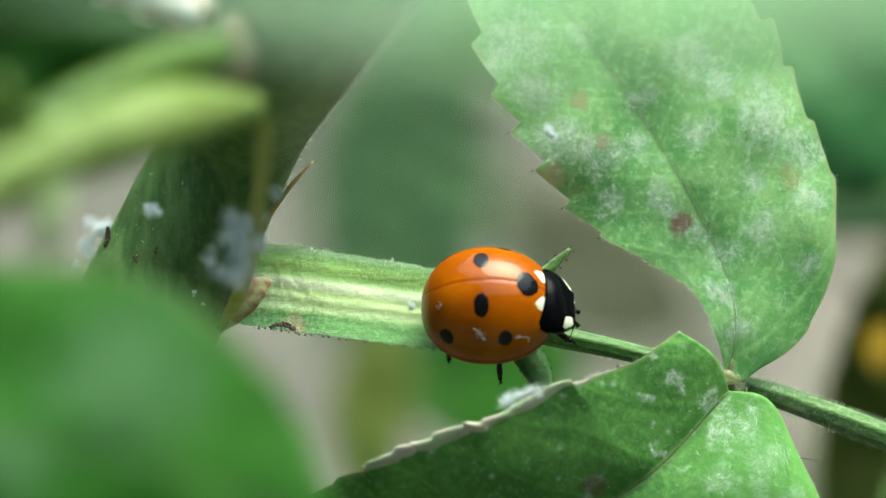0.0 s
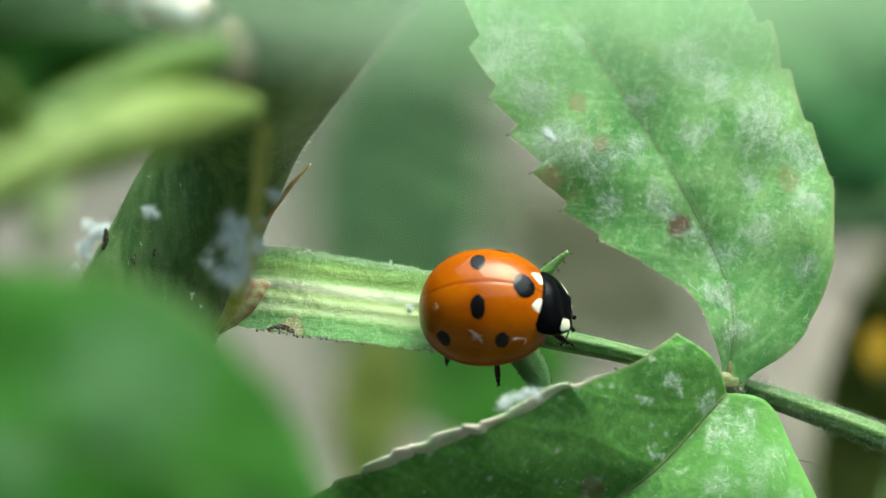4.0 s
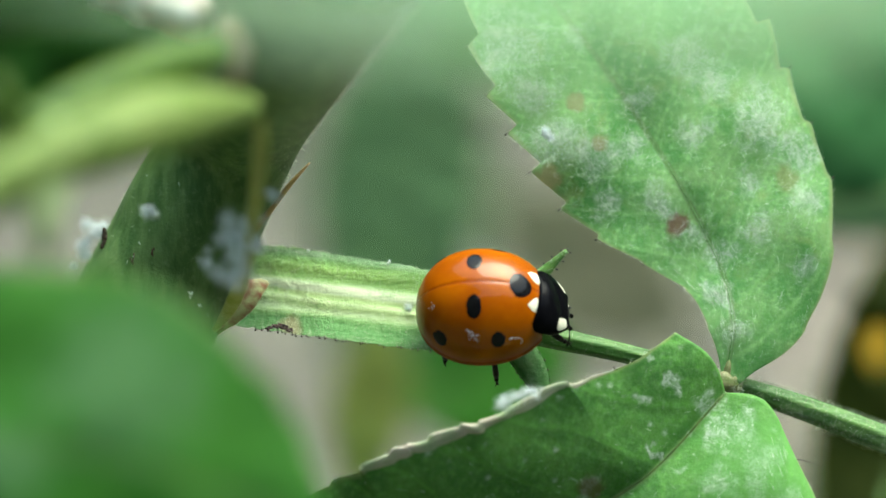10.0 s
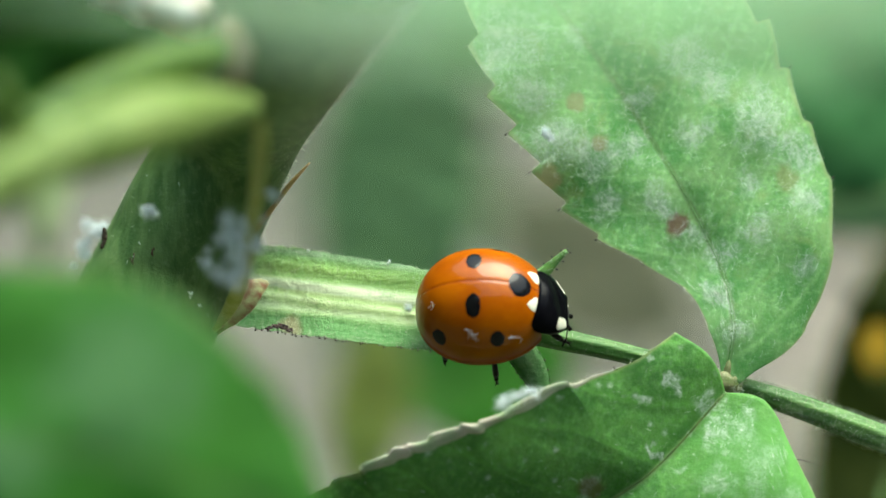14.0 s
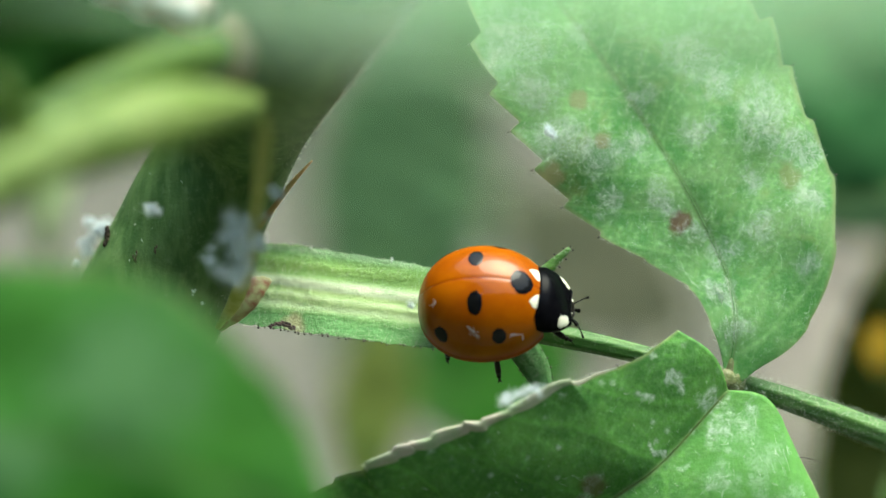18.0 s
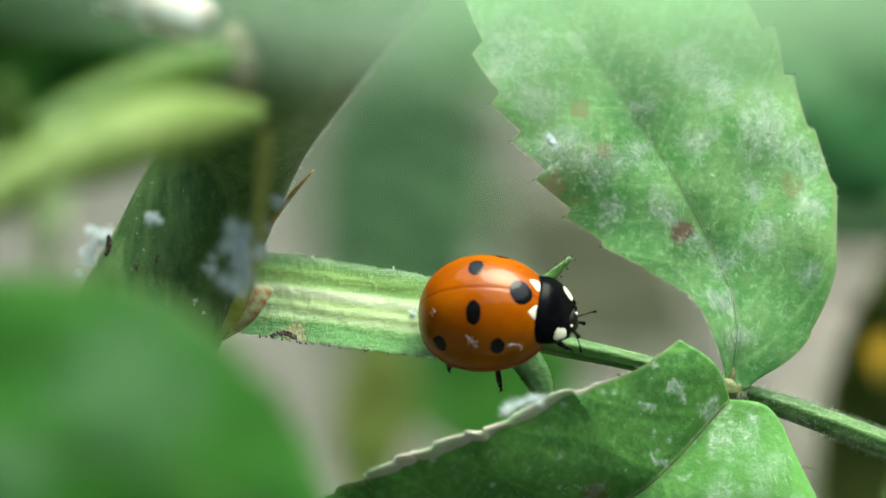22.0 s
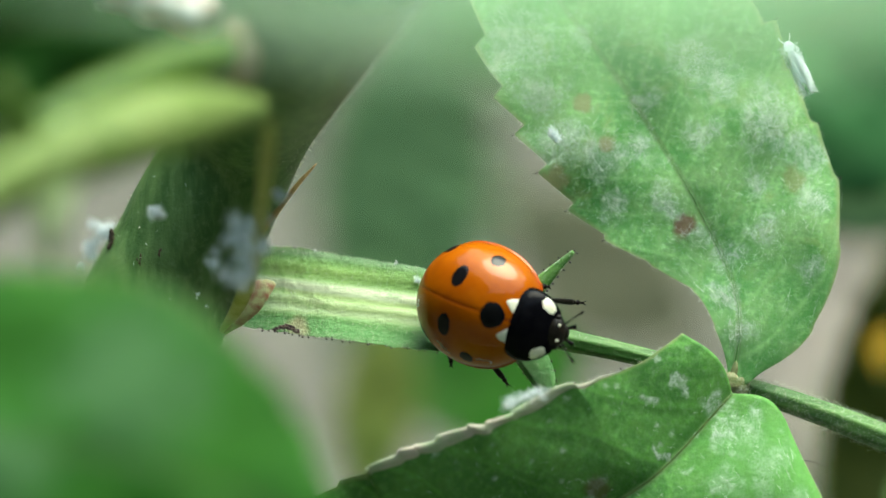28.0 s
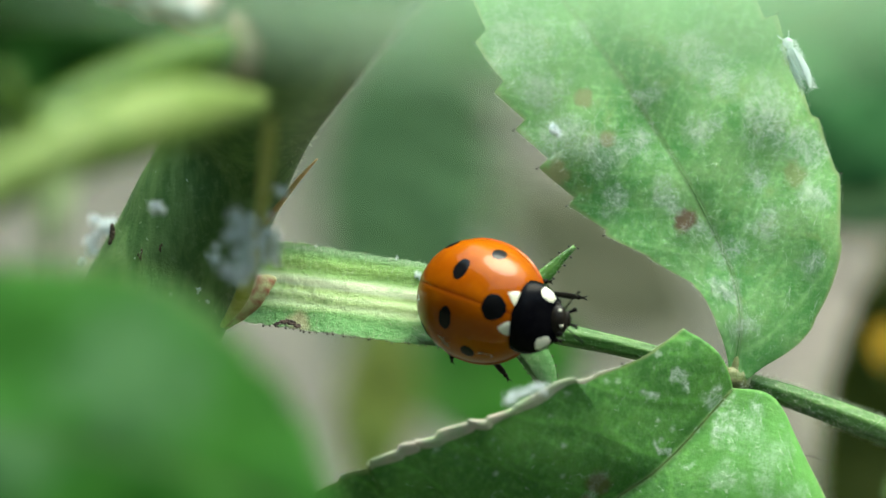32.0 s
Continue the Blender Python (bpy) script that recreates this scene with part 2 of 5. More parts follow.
MAT_LOWER = leaf_material("dark_rose_leaf", (0.048, 0.17, 0.02), (0.105, 0.28, 0.042), 0.0,
                          [((-6.5, 0, -5.0), 0.8, (0.14, 0.1, 0.05)), ((-7.0, 0, -5.9), 0.5, (0.26, 0.2, 0.13)), ((1.2, 0, -4.2), 4.2, (0.11, 0.3, 0.06))], 0.4, 3.4, thin=0.12, dots=0.8, gloss=0.18, relief=0.14, haze=0.07, cover=1.5, rust=0.1,
                          clouds=[(-1.0, -0.9, 0.8), (-2.8, -0.3, 0.6), (-3.9, -1.0, 0.5), (-0.35, -2.74, 1.2), (0.75, -2.4, 1.0), (1.5, -3.6, 1.3), (-0.45, -4.75, 1.2), (1.3, -4.9, 1.0), (-6.9, -5.2, 0.7),
                                  (-9.0, -6.4, 0.7), (-3.6, -3.3, 0.4), (0.9, -1.5, 0.8), (-11.2, -5.8, 0.5), (-0.6, -1.9, 0.6), (2.6, -5.2, 0.8), (-2.2, -4.2, 0.4)])
# the two paler patches paint a soft sheen onto the near leaflet
MAT_NEAR = leaf_material("soft_green_leaf", (0.03, 0.145, 0.009), (0.05, 0.2, 0.014), 0.0, [((13.0, 0, 0.6), 3.6, (0.12, 0.26, 0.1)), ((8.6, 0, -2.4), 2.2, (0.12, 0.26, 0.1))], 0.3, 3.0)
MAT_VEIL = leaf_material("pale_rose_leaf", (0.22, 0.43, 0.18), (0.33, 0.55, 0.28), 1.0, (), 0.3, 3.0, 0.5, 0.5)
MAT_FAR = leaf_material("garden_leaf", (0.035, 0.13, 0.018), (0.07, 0.22, 0.03), 0.0, (), 0.3, 6.0, gloss=0.06)
# darker copy of the garden leaf: the shade is in its base colour
MAT_FAR_DARK = leaf_material("painted_shade_garden_leaf", (0.007, 0.03, 0.003), (0.015, 0.058, 0.006), 0.0, (), 0.3, 6.0, gloss=0.06)
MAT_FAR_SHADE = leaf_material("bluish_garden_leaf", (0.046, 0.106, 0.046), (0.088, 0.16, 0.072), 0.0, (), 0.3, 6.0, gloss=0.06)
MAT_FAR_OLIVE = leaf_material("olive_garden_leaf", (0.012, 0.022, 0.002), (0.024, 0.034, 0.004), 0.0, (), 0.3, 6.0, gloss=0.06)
MAT_FAR_COOL = leaf_material("cool_green_garden_leaf", (0.036, 0.12, 0.04), (0.064, 0.18, 0.064), 0.0, (), 0.3, 6.0, gloss=0.06)
# for a leaf added as the brighter stretch of path at right
MAT_FAR_DRY = leaf_material("path_toned_garden_leaf", (0.36, 0.32, 0.27), (0.46, 0.41, 0.36), 0.0, (), 0.3, 6.0, gloss=0.06)
# for a leaf added only to tone the blurred path beside the ladybird
MAT_FAR_DUN = leaf_material("dun_garden_leaf", (0.26, 0.262, 0.165), (0.34, 0.335, 0.22), 0.0, (), 0.3, 6.0, gloss=0.06)
MAT_FAR_YELLOW = leaf_material("yellowing_garden_leaf", (0.085, 0.125, 0.025), (0.14, 0.175, 0.04), 0.0, (), 0.3, 6.0, gloss=0.06)
MAT_WITHERED = leaf_material("withered_leaf", (0.32, 0.19, 0.012), (0.44, 0.27, 0.02), 0.0, (), 0.2, 6.0, gloss=0.06)
MAT_PETIOLE = winged_stalk_material()
MAT_RACHIS = stem_material("green_leaf_stalk", (0.05, 0.135, 0.025), (0.115, 0.235, 0.055), (0.3, 0.38, 0.2))
MAT_EAR = stem_material("bright_green_stipule", (0.08, 0.22, 0.035), (0.16, 0.34, 0.07), (0.28, 0.42, 0.2))
MAT_JOINT = stem_material("brownish_green_joint", (0.14, 0.18, 0.06), (0.25, 0.26, 0.12), (0.38, 0.33, 0.2))
MAT_VEIN = stem_material("green_midrib", (0.1, 0.27, 0.06), (0.19, 0.4, 0.12), (0.34, 0.48, 0.27))
MAT_RIB = stem_material("olive_midrib", (0.07, 0.13, 0.03), (0.13, 0.2, 0.05), (0.22, 0.28, 0.1))
MAT_CANE = stem_material("dark_green_cane", (0.062, 0.13, 0.038), (0.13, 0.22, 0.075), (0.23, 0.32, 0.16), (1.2, 1.2, 0.3), 0.42, 0.0)
MAT_SOFTSTALK = stem_material("yellow_green_stalk", (0.175, 0.28, 0.06), (0.305, 0.395, 0.13), (0.55, 0.56, 0.3), thin=0.4)
MAT_GREENSTALK = stem_material("olive_green_stalk", (0.035, 0.085, 0.006), (0.07, 0.13, 0.012), (0.11, 0.17, 0.03), thin=0.1)
MAT_PALESTALK = stem_material("pale_yellowish_stipule", (0.28, 0.4, 0.15), (0.44, 0.54, 0.28), (0.58, 0.64, 0.42), thin=0.45)
MAT_STRAND = stem_material("yellowish_strand", (0.42, 0.45, 0.14), (0.55, 0.57, 0.24), (0.64, 0.64, 0.38), thin=0.4)
MAT_THORN = plain("straw_brown_thorn", (0.42, 0.25, 0.1), (0.7, 0.5, 0.2), 0.5, 0.45)
MAT_BROWN = plain("dry_reddish_tip", (0.3, 0.1, 0.06), (0.46, 0.48, 0.22), 1.9, 0.6, bump=0.5)
MAT_NODE = plain("brown_node", (0.22, 0.17, 0.09), (0.42, 0.34, 0.23), 0.8, 0.7)
MAT_GLAND = plain("dark_gland", (0.012, 0.008, 0.006), (0.05, 0.03, 0.02), 8.0, 0.35)
MAT_WOOL = plain("white_wax_wool", (0.86, 0.92, 0.94), (0.92, 0.96, 0.97), 2.0, 0.9, thin=0.6)
MAT_MILDEW = plain("white_mildew", (0.72, 0.8, 0.7), (0.82, 0.88, 0.8), 2.0, 0.9)
MAT_PINK = plain("pinkish_white_wool", (0.42, 0.22, 0.2), (0.8, 0.77, 0.76), 0.7, 0.9)
MAT_HAIR = plain("pale_plant_hair", (0.55, 0.65, 0.45), (0.7, 0.75, 0.6), 2.0, 0.6)
MAT_EDGE = plain("dry_pinkish_leaf_edge", (0.3, 0.4, 0.22), (0.5, 0.43, 0.37), 0.6, 0.7, 0.0, 0.6)
MAT_SCAB = plain("blackish_scab", (0.015, 0.012, 0.014), (0.1, 0.06, 0.05), 3.0, 0.8, 0, 0.6)
MAT_SCAR = plain("dark_brown_bark_scar", (0.03, 0.02, 0.012), (0.09, 0.06, 0.035), 3.0, 0.8, 0, 0.6)
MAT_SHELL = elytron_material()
MAT_BLACK = plain("glossy_black_shell", (0.002, 0.002, 0.003), (0.004, 0.004, 0.005), 2.0, 0.12, 0.0, 0.12, 0.035)
MAT_SPOT = plain("lacquered_black_spot", (0.003, 0.003, 0.004), (0.006, 0.006, 0.007), 2.0, 0.4, 0.32, 0.1, 0.03)
MAT_LEG = plain("black_leg", (0.004, 0.0035, 0.003), (0.01, 0.008, 0.007), 4.0, 0.4, 0, 0.1, 0.08)
MAT_HEAD = plain("brown_black_head", (0.006, 0.005, 0.004), (0.016, 0.013, 0.01), 3.0, 0.35, 0, 0.2, 0.15)
MAT_CREAM = plain("cream_marking", (0.62, 0.6, 0.45), (0.76, 0.75, 0.62), 2.0, 0.4, 0.3)


def soil_material():
    n = Nodes("dark_mossy_soil")
    col = n.mix(n.ramp(n.noise(0.004, 5), 0.35, 0.65), (0.035, 0.045, 0.022), (0.07, 0.07, 0.045))
    col = n.mix(n.math("MULTIPLY", n.ramp(n.noise(0.05, 6, 0.7), 0.5, 0.7), 0.6), col, (0.03, 0.05, 0.02))
    n.set(Base_Color=col, Roughness=0.95)
    return n.bump(n.noise(0.03, 6), 0.8, 20).m


def path_material():
    n = Nodes("grey_gravel_path")
    col = n.mix(n.ramp(n.noise(0.004, 5), 0.35, 0.65), (0.079, 0.078, 0.063), (0.132, 0.128, 0.107))
    col = n.mix(n.math("MULTIPLY", n.ramp(n.noise(0.06, 6, 0.7), 0.5, 0.7), 0.5), col, (0.05, 0.055, 0.042))
    n.set(Base_Color=col, Roughness=0.95)
    return n.bump(n.noise(0.05, 6), 0.8, 10).m


def unseen_hedge_material():
    n = Nodes("unseen_hedge_foliage")
    col = n.mix(n.ramp(n.noise(0.012, 6, 0.7), 0.4, 0.65), (0.006, 0.018, 0.005), (0.03, 0.075, 0.02))
    n.set(Base_Color=col, Roughness=0.8)
    return n.bump(n.noise(0.02, 6), 1.0, 40).m


# ---- mesh helpers (millimetres in the twig's frame) ----
def catmull(values, s):
    """A smooth curve through the values, s from 0 to 1."""
    v = [np.array(a, float) for a in values]
    f = min(max(s, 0.0), 1.0) * (len(v) - 1)
    i = min(int(f), len(v) - 2)
    u = f - i
    p1, p2 = v[i], v[i + 1]
    p0 = v[i - 1] if i else 2 * p1 - p2
    p3 = v[i + 2] if i + 2 < len(v) else 2 * p2 - p1
    return 0.5 * (2 * p1 + (p2 - p0) * u + (2 * p0 - 5 * p1 + 4 * p2 - p3) * u * u + (3 * p1 - p0 - 3 * p2 + p3) * u ** 3)


ORIGIN = {}


def thing(name, at, label, category, group="", kind=""):
    ob = new(name)
    ob.empty_display_size = 0.002
    ob.matrix_world = BRANCH @ Matrix.Translation(Vector(at) * MM)
    ORIGIN[ob.name] = Vector(at)
    return tagged(ob, label, category, group, kind)


def mesh_of(name, bm, material, origin=(0, 0, 0), smooth=True):
    me = bpy.data.meshes.new(name)
    bm.transform(Matrix.Scale(MM, 4) @ Matrix.Translation(-Vector(origin)))
    bmesh.ops.recalc_face_normals(bm, faces=bm.faces[:])
    for f in bm.faces:
        f.smooth = smooth
    bm.to_mesh(me)
    bm.free()
    me.materials.append(material)
    return me


def part(name, bm, material, parent, label="", smooth=True, kind=""):
    """One mesh, given in the twig's frame, under a thing or a part of it."""
    top = parent
    while top.parent:
        top = top.parent
    ob = new(name, mesh_of(name, bm, material, ORIGIN[top.name], smooth))
    ob.parent = parent
    return tagged(ob, label, "", "", kind)


def loose(name, bm, material, parent, label=""):
    """One mesh given in millimetres in its parent's own space."""
    ob = new(name, mesh_of(name, bm, material))
    ob.parent = parent
    return tagged(ob, label)


def tube(bm, points, radii, seg=12, steps=24, flat=1.0, ridges=0, ridge=0.0, up=(0, -1, 0), wobble=0.0, cap=True, square=1.0):
    """A swept stem through points; flat squeezes it along up, ridges run along it."""
    rings = []
    for i in range(steps + 1):
        s = i / steps
        p = Vector(catmull(points, s))
        d = (Vector(catmull(points, min(s + 0.01, 1))) - Vector(catmull(points, max(s - 0.01, 0)))).normalized()
        a = d.cross(Vector(up)).normalized()
        b = a.cross(d)
        r = float(catmull([[q] for q in radii], s)[0])
        ring = []
        for k in range(seg):
            w = 2 * math.pi * k / seg
            rr = r * (1 + ridge * math.cos(ridges * w)) if ridges else r
            if wobble:
                rr *= 1 + wobble * noise.noise(Vector((s * 9, math.cos(w) * 1.5, math.sin(w) * 1.5)))
            thin = math.copysign(abs(math.sin(w)) ** square, math.sin(w))
            ring.append(bm.verts.new(p + a * rr * math.cos(w) + b * rr * flat * thin))
        rings.append(ring)
    for r0, r1 in zip(rings, rings[1:]):
        for k in range(seg):
            bm.faces.new((r0[k], r0[(k + 1) % seg], r1[(k + 1) % seg], r1[k]))
    if cap:
        bm.faces.new(rings[0][::-1])
        bm.faces.new(rings[-1])
    return bm


def stem(*args, **kw):
    return tube(bmesh.new(), *args, **kw)


def ball(bm, centre, radii, seg=14, rings=9, turn=None, lumps=0.0, seed=0):
    m = Matrix.Translation(centre) @ (turn or Matrix()) @ Matrix.Diagonal((*radii, 1))
    got = bmesh.ops.create_uvsphere(bm, u_segments=seg, v_segments=rings, radius=1.0)
    for v in got["verts"]:
        k = 1 + lumps * noise.noise(v.co * 2.3 + Vector((seed, 0, 0)))
        v.co = m @ (v.co * k)
    return bm


def blade_point(mid, wl, wr, s, f, tilt, curl, face, ripple=0.15, depth=0.1, spacing=2.3, seed=0.0, teeth=0, tooth=0.0, lean=0.35, bulge=0.0, heel=0.0):
    """A point on a leaf: s along the midrib, f from -1 (left edge) over 0 to 1 (right edge)."""
    p = Vector(catmull(mid, s))
    d = (Vector(catmull(mid, min(s + 0.02, 1))) - Vector(catmull(mid, max(s - 0.02, 0)))).normalized()
    n = Vector(face)
    n = (n - d * n.dot(d)).normalized()
    side = d.cross(n)
    w = max(float(catmull([[q] for q in (wr if f > 0 else wl)], s)[0]), 0.02)
    a = abs(f)
    length = sum((Vector(q) - Vector(r)).length for q, r in zip(mid, mid[1:]))
    x, y = s * length, a * w
    along = 0.0
    if teeth:
        saw = (s * teeth) % 1.0
        k = a ** 6 * (0.25 + 0.75 * min(1, max(0, (s - 0.3) / 0.2)))
        peak = (saw if saw < 0.86 else (1 - saw) * 6.1) * tooth * min(1, w / 2.0)
        y += k * (peak - 0.2 * tooth)
        along = k * peak * lean
    if bulge and s < 0.14:
        along -= bulge * math.sin(math.pi * a) * (1 - s / 0.14) ** 2
    if heel and s < 0.12:
        along -= heel * (a * a if f < 0 else 0.6 * a ** 4) * (1 - s / 0.12) ** 2
    t = tilt[1] if f > 0 else tilt[0]
    t = t[0] + (t[1] - t[0]) * s if isinstance(t, tuple) else t
    c = curl[1] if f > 0 else curl[0]
    ph = ((x - y * 0.75) / spacing) % 1.0 - 0.5
    lift = y * t + c * y * y / max(w, 0.1) - depth * math.exp(-(ph / 0.13) ** 2) * min(1, a * 3) * (1 - a ** 4)
    lift += depth * 0.8 * math.exp(-(ph / 0.3) ** 2) - depth * 2.0 * math.exp(-(y / 0.25) ** 2)
    lift += ripple * noise.noise(Vector((x * 0.25 + seed, f * w * 0.25, seed)))
    return p + side * (y if f > 0 else -y) + d * along + Vector(face).normalized() * lift, n, x, (y if f > 0 else -y)


def blade(mid, wl, wr, rows=80, cols=14, tilt=(0, 0), curl=(0, 0), face=(0, -1, 0), thick=0.14, **kw):
    bm = bmesh.new()
    uv = bm.loops.layers.uv.new("UVMap")
    rim = bm.verts.layers.float.new("rim")
    top, low, flat = [], [], {}
    for i in range(rows + 1):
        a, b = [], []
        for j in range(-cols, cols + 1):
            p, n, x, y = blade_point(mid, wl, wr, i / rows, j / cols, tilt, curl, face, **kw)
            va = bm.verts.new(p)
            vb = bm.verts.new(p - n * thick * (1 - 0.6 * abs(j / cols) ** 4))
            flat[va] = flat[vb] = (x, y)
            va[rim] = vb[rim] = abs(j / cols)
            a.append(va)
            b.append(vb)
        top.append(a)
        low.append(b)
    m = 2 * cols
    for i in range(rows):
        for j in range(m):
            bm.faces.new((top[i][j], top[i][j + 1], top[i + 1][j + 1], top[i + 1][j]))
            bm.faces.new((low[i][j], low[i + 1][j], low[i + 1][j + 1], low[i][j + 1]))
        for j in (0, m):
            for e in bm.faces.new((top[i][j], top[i + 1][j], low[i + 1][j], low[i][j])).edges:
                e.smooth = False
    for i in (0, rows):
        for j in range(m):
            bm.faces.new((top[i][j], top[i][j + 1], low[i][j + 1], low[i][j]))
    for f in bm.faces:
        for loop in f.loops:
            loop[uv].uv = flat[loop.vert]
    return bm


def hair(bm, points, radii):
    """One fine three-sided thread."""
    d = (points[-1] - points[0]).normalized()
    u = d.cross(Vector((0.31, -0.9, 0.22))).normalized()
    v = d.cross(u)
    last = None
    for p, r in zip(points, radii):
        ring = [bm.verts.new(p + u * r * c + v * r * s) for c, s in ((1, 0), (-0.5, 0.866), (-0.5, -0.866))]
        if last:
            for k in range(3):
                bm.faces.new((last[k], last[(k + 1) % 3], ring[(k + 1) % 3], ring[k]))
        last = ring


def strands(bm, roots, length, radius, rng, droop=(0, 0, 0), spread=0.6):
    """Fine hairs: roots are (point, direction)."""
    for p, d in roots:
        n = Vector(d).normalized()
        n = (n + spread * Vector([rng.uniform(-1, 1) for _ in range(3)])).normalized()
        k = length * rng.uniform(0.5, 1.3)
        q = p + n * k * 0.5 + Vector([rng.uniform(-1, 1) for _ in range(3)]) * k * 0.12
        e = p + n * k + Vector(droop) * k + Vector([rng.uniform(-1, 1) for _ in range(3)]) * k * 0.2
        hair(bm, [p, q, e], [radius, radius, radius * 0.5])
    return bm


def deep(x, z, y):
    """A place on the line of sight through (x, z) of the focal plane, y behind it."""
    k = 1 + y / 160.0
    return (x * k, y, z * k)


# ---- the large structure ----
def build_setting():
    bm = bmesh.new()
    n, size = 40, 400.0
    grid = []
    for i in range(n + 1):
        row = []
        for j in range(n + 1):
            u, v = 2 * i / n - 1, 2 * j / n - 1
            x, y = size * u * abs(u) ** 3, size * v * abs(v) ** 3
            row.append(bm.verts.new((x, y, 0.03 * noise.noise(Vector((x * 2, y * 2, 0))) * (abs(x) < 5 and abs(y) < 5))))
        grid.append(row)
    for i in range(n):
        for j in range(n):
            bm.faces.new((grid[i][j], grid[i + 1][j], grid[i + 1][j + 1], grid[i][j + 1]))
    me = bpy.data.meshes.new("ground")
    bm.to_mesh(me)
    bm.free()
    me.materials.append(soil_material())
    tagged(new("ground", me), "dark mossy garden soil under the rose", "ground", kind="structure")

    bm = bmesh.new()
    grid = []
    for i in range(61):
        row = []
        for j in range(21):
            x, y = -2.7 + 5.4 * i / 60, 0.72 + 1.55 * j / 20
            y += 0.04 * noise.noise(Vector((x * 3, y, 4)))
            edge = min(1.0, j / 2, (20 - j) / 2)
            row.append(bm.verts.new((x, y, -0.03 + 0.075 * edge + 0.006 * noise.noise(Vector((x * 20, y * 20, 1))))))
        grid.append(row)
    for i in range(60):
        for j in range(20):
            bm.faces.new((grid[i][j], grid[i + 1][j], grid[i + 1][j + 1], grid[i][j + 1]))
    me = bpy.data.meshes.new("path")
    bm.to_mesh(me)
    bm.free()
    me.materials.append(path_material())
    tagged(new("path", me), "pale grey gravel garden path behind the rose", "path", kind="structure")

    # unseen ring, added to block low sky and bound the shell's highlight
    bm = bmesh.new()
    rings = []
    for k in range(9):
        ring = []
        for i in range(96):
            a = 2 * math.pi * i / 96
            r = 3.0 + 0.5 * noise.noise(Vector((math.cos(a) * 4, math.sin(a) * 4, k * 0.7))) - 0.06 * k
            h = k / 8 * (3.0 - 0.7 * math.cos(a - radians(40)) + 0.5 * noise.noise(Vector((math.cos(a) * 3, math.sin(a) * 3, 9))))
            ring.append(bm.verts.new((r * math.cos(a), r * math.sin(a), h)))
        rings.append(ring)
    for lo, hi in zip(rings, rings[1:]):
        for i in range(96):
            bm.faces.new((lo[i], lo[(i + 1) % 96], hi[(i + 1) % 96], hi[i]))
    me = bpy.data.meshes.new("unseen_hedge")
    bm.to_mesh(me)
    bm.free()
    me.materials.append(unseen_hedge_material())
    tagged(new("unseen_hedge", me), "unseen dark green hedge added all round to narrow the reflected sky", "hedge", kind="structure")


# ---- rose leaf on which the beetle sits ----
UPPER = dict(mid=[deep(x, z, y) for x, z, y in ((13.65, -5.75, 0.5), (13.93, -3.65, 0.65), (13.63, -1.55, 0.95), (12.82, 0.41, 1.3), (11.86, 2.3, 1.65),
             (10.8, 4.14, 1.9), (9.66, 5.94, 2.05), (8.5, 7.71, 2.15), (7.28, 9.45, 2.3), (5.98, 11.13, 2.6), (4.7, 12.82, 3.1), (3.49, 14.56, 4.2), (2.44, 16.42, 4.6))],
             wl=[0.25, 1.17, 1.77, 3.0, 4.3, 5.02, 5.25, 5.22, 5.06, 4.7, 3.8, 2.4, 0.1],
             wr=[1.1, 3.5, 5.25, 6.45, 6.75, 7.0, 7.45, 7.35, 6.6, 5.68, 4.46, 2.74, 0.1])
UPPER_SHAPE = dict(tilt=(0.1, 0.12), curl=(-0.08, -0.16), teeth=11, tooth=0.72, depth=0.006, lean=0.35, ripple=0.5, seed=3.0, bulge=0.5)
LOWER = dict(mid=[deep(x, z, y) for x, z, y in ((13.6, -6.75, -0.5), (12.45, -8.05, -0.9), (11.15, -9.5, -1.2), (9.75, -10.8, -1.4), (8.41, -11.72, -1.4),
             (6.99, -12.86, -1.2), (5.55, -13.97, -0.9), (4.0, -14.93, -0.5), (2.45, -15.88, 0.0), (0.8, -16.64, 0.6), (-0.87, -17.36, 1.2), (-2.64, -17.8, 1.8), (-4.41, -18.24, 2.4))],
             wl=[2.7, 8.1, 8.9, 8.6, 7.9, 6.8, 5.5, 4.62, 3.73, 2.75, 1.55, 0.76, 0.05],
             wr=[3.75, 4.25, 5.15, 5.7, 6.25, 6.6, 7.1, 7.5, 7.8, 7.9, 7.8, 7.6, 7.0])
LOWER_SHAPE = dict(tilt=(0.42, (0.35, 0.85)), curl=(-0.25, -0.1), teeth=15, tooth=0.22, depth=0.05, ripple=0.35, seed=8.0, spacing=3.4, bulge=0.75, heel=0.8)


def gland_mesh():
    bm = bmesh.new()
    tube(bm, [(0, 0, -0.03), (0.01, 0, 0.03), (0, 0, 0.07)], [0.018, 0.014, 0.014], 5, 3)
    ball(bm, (0, 0, 0.09), (0.045, 0.045, 0.042), 6, 4)
    return mesh_of("gland", bm, MAT_GLAND)


def glands(parent, points, mesh, rng):
    """Stalked dark glands, each on its own, pointing along the given ways."""
    top = parent
    while top.parent:
        top = top.parent
    for p, d in points:
        ob = new("gland", mesh)
        ob.parent = parent
        turn = (Vector(d) + 0.3 * Vector([rng.uniform(-1, 1) for _ in range(3)])).to_track_quat("Z", "X").to_matrix().to_4x4()
        ob.matrix_basis = Matrix.Translation((Vector(p) - ORIGIN[top.name]) * MM) @ turn @ Matrix.Scale(rng.uniform(0.85, 1.45), 4)


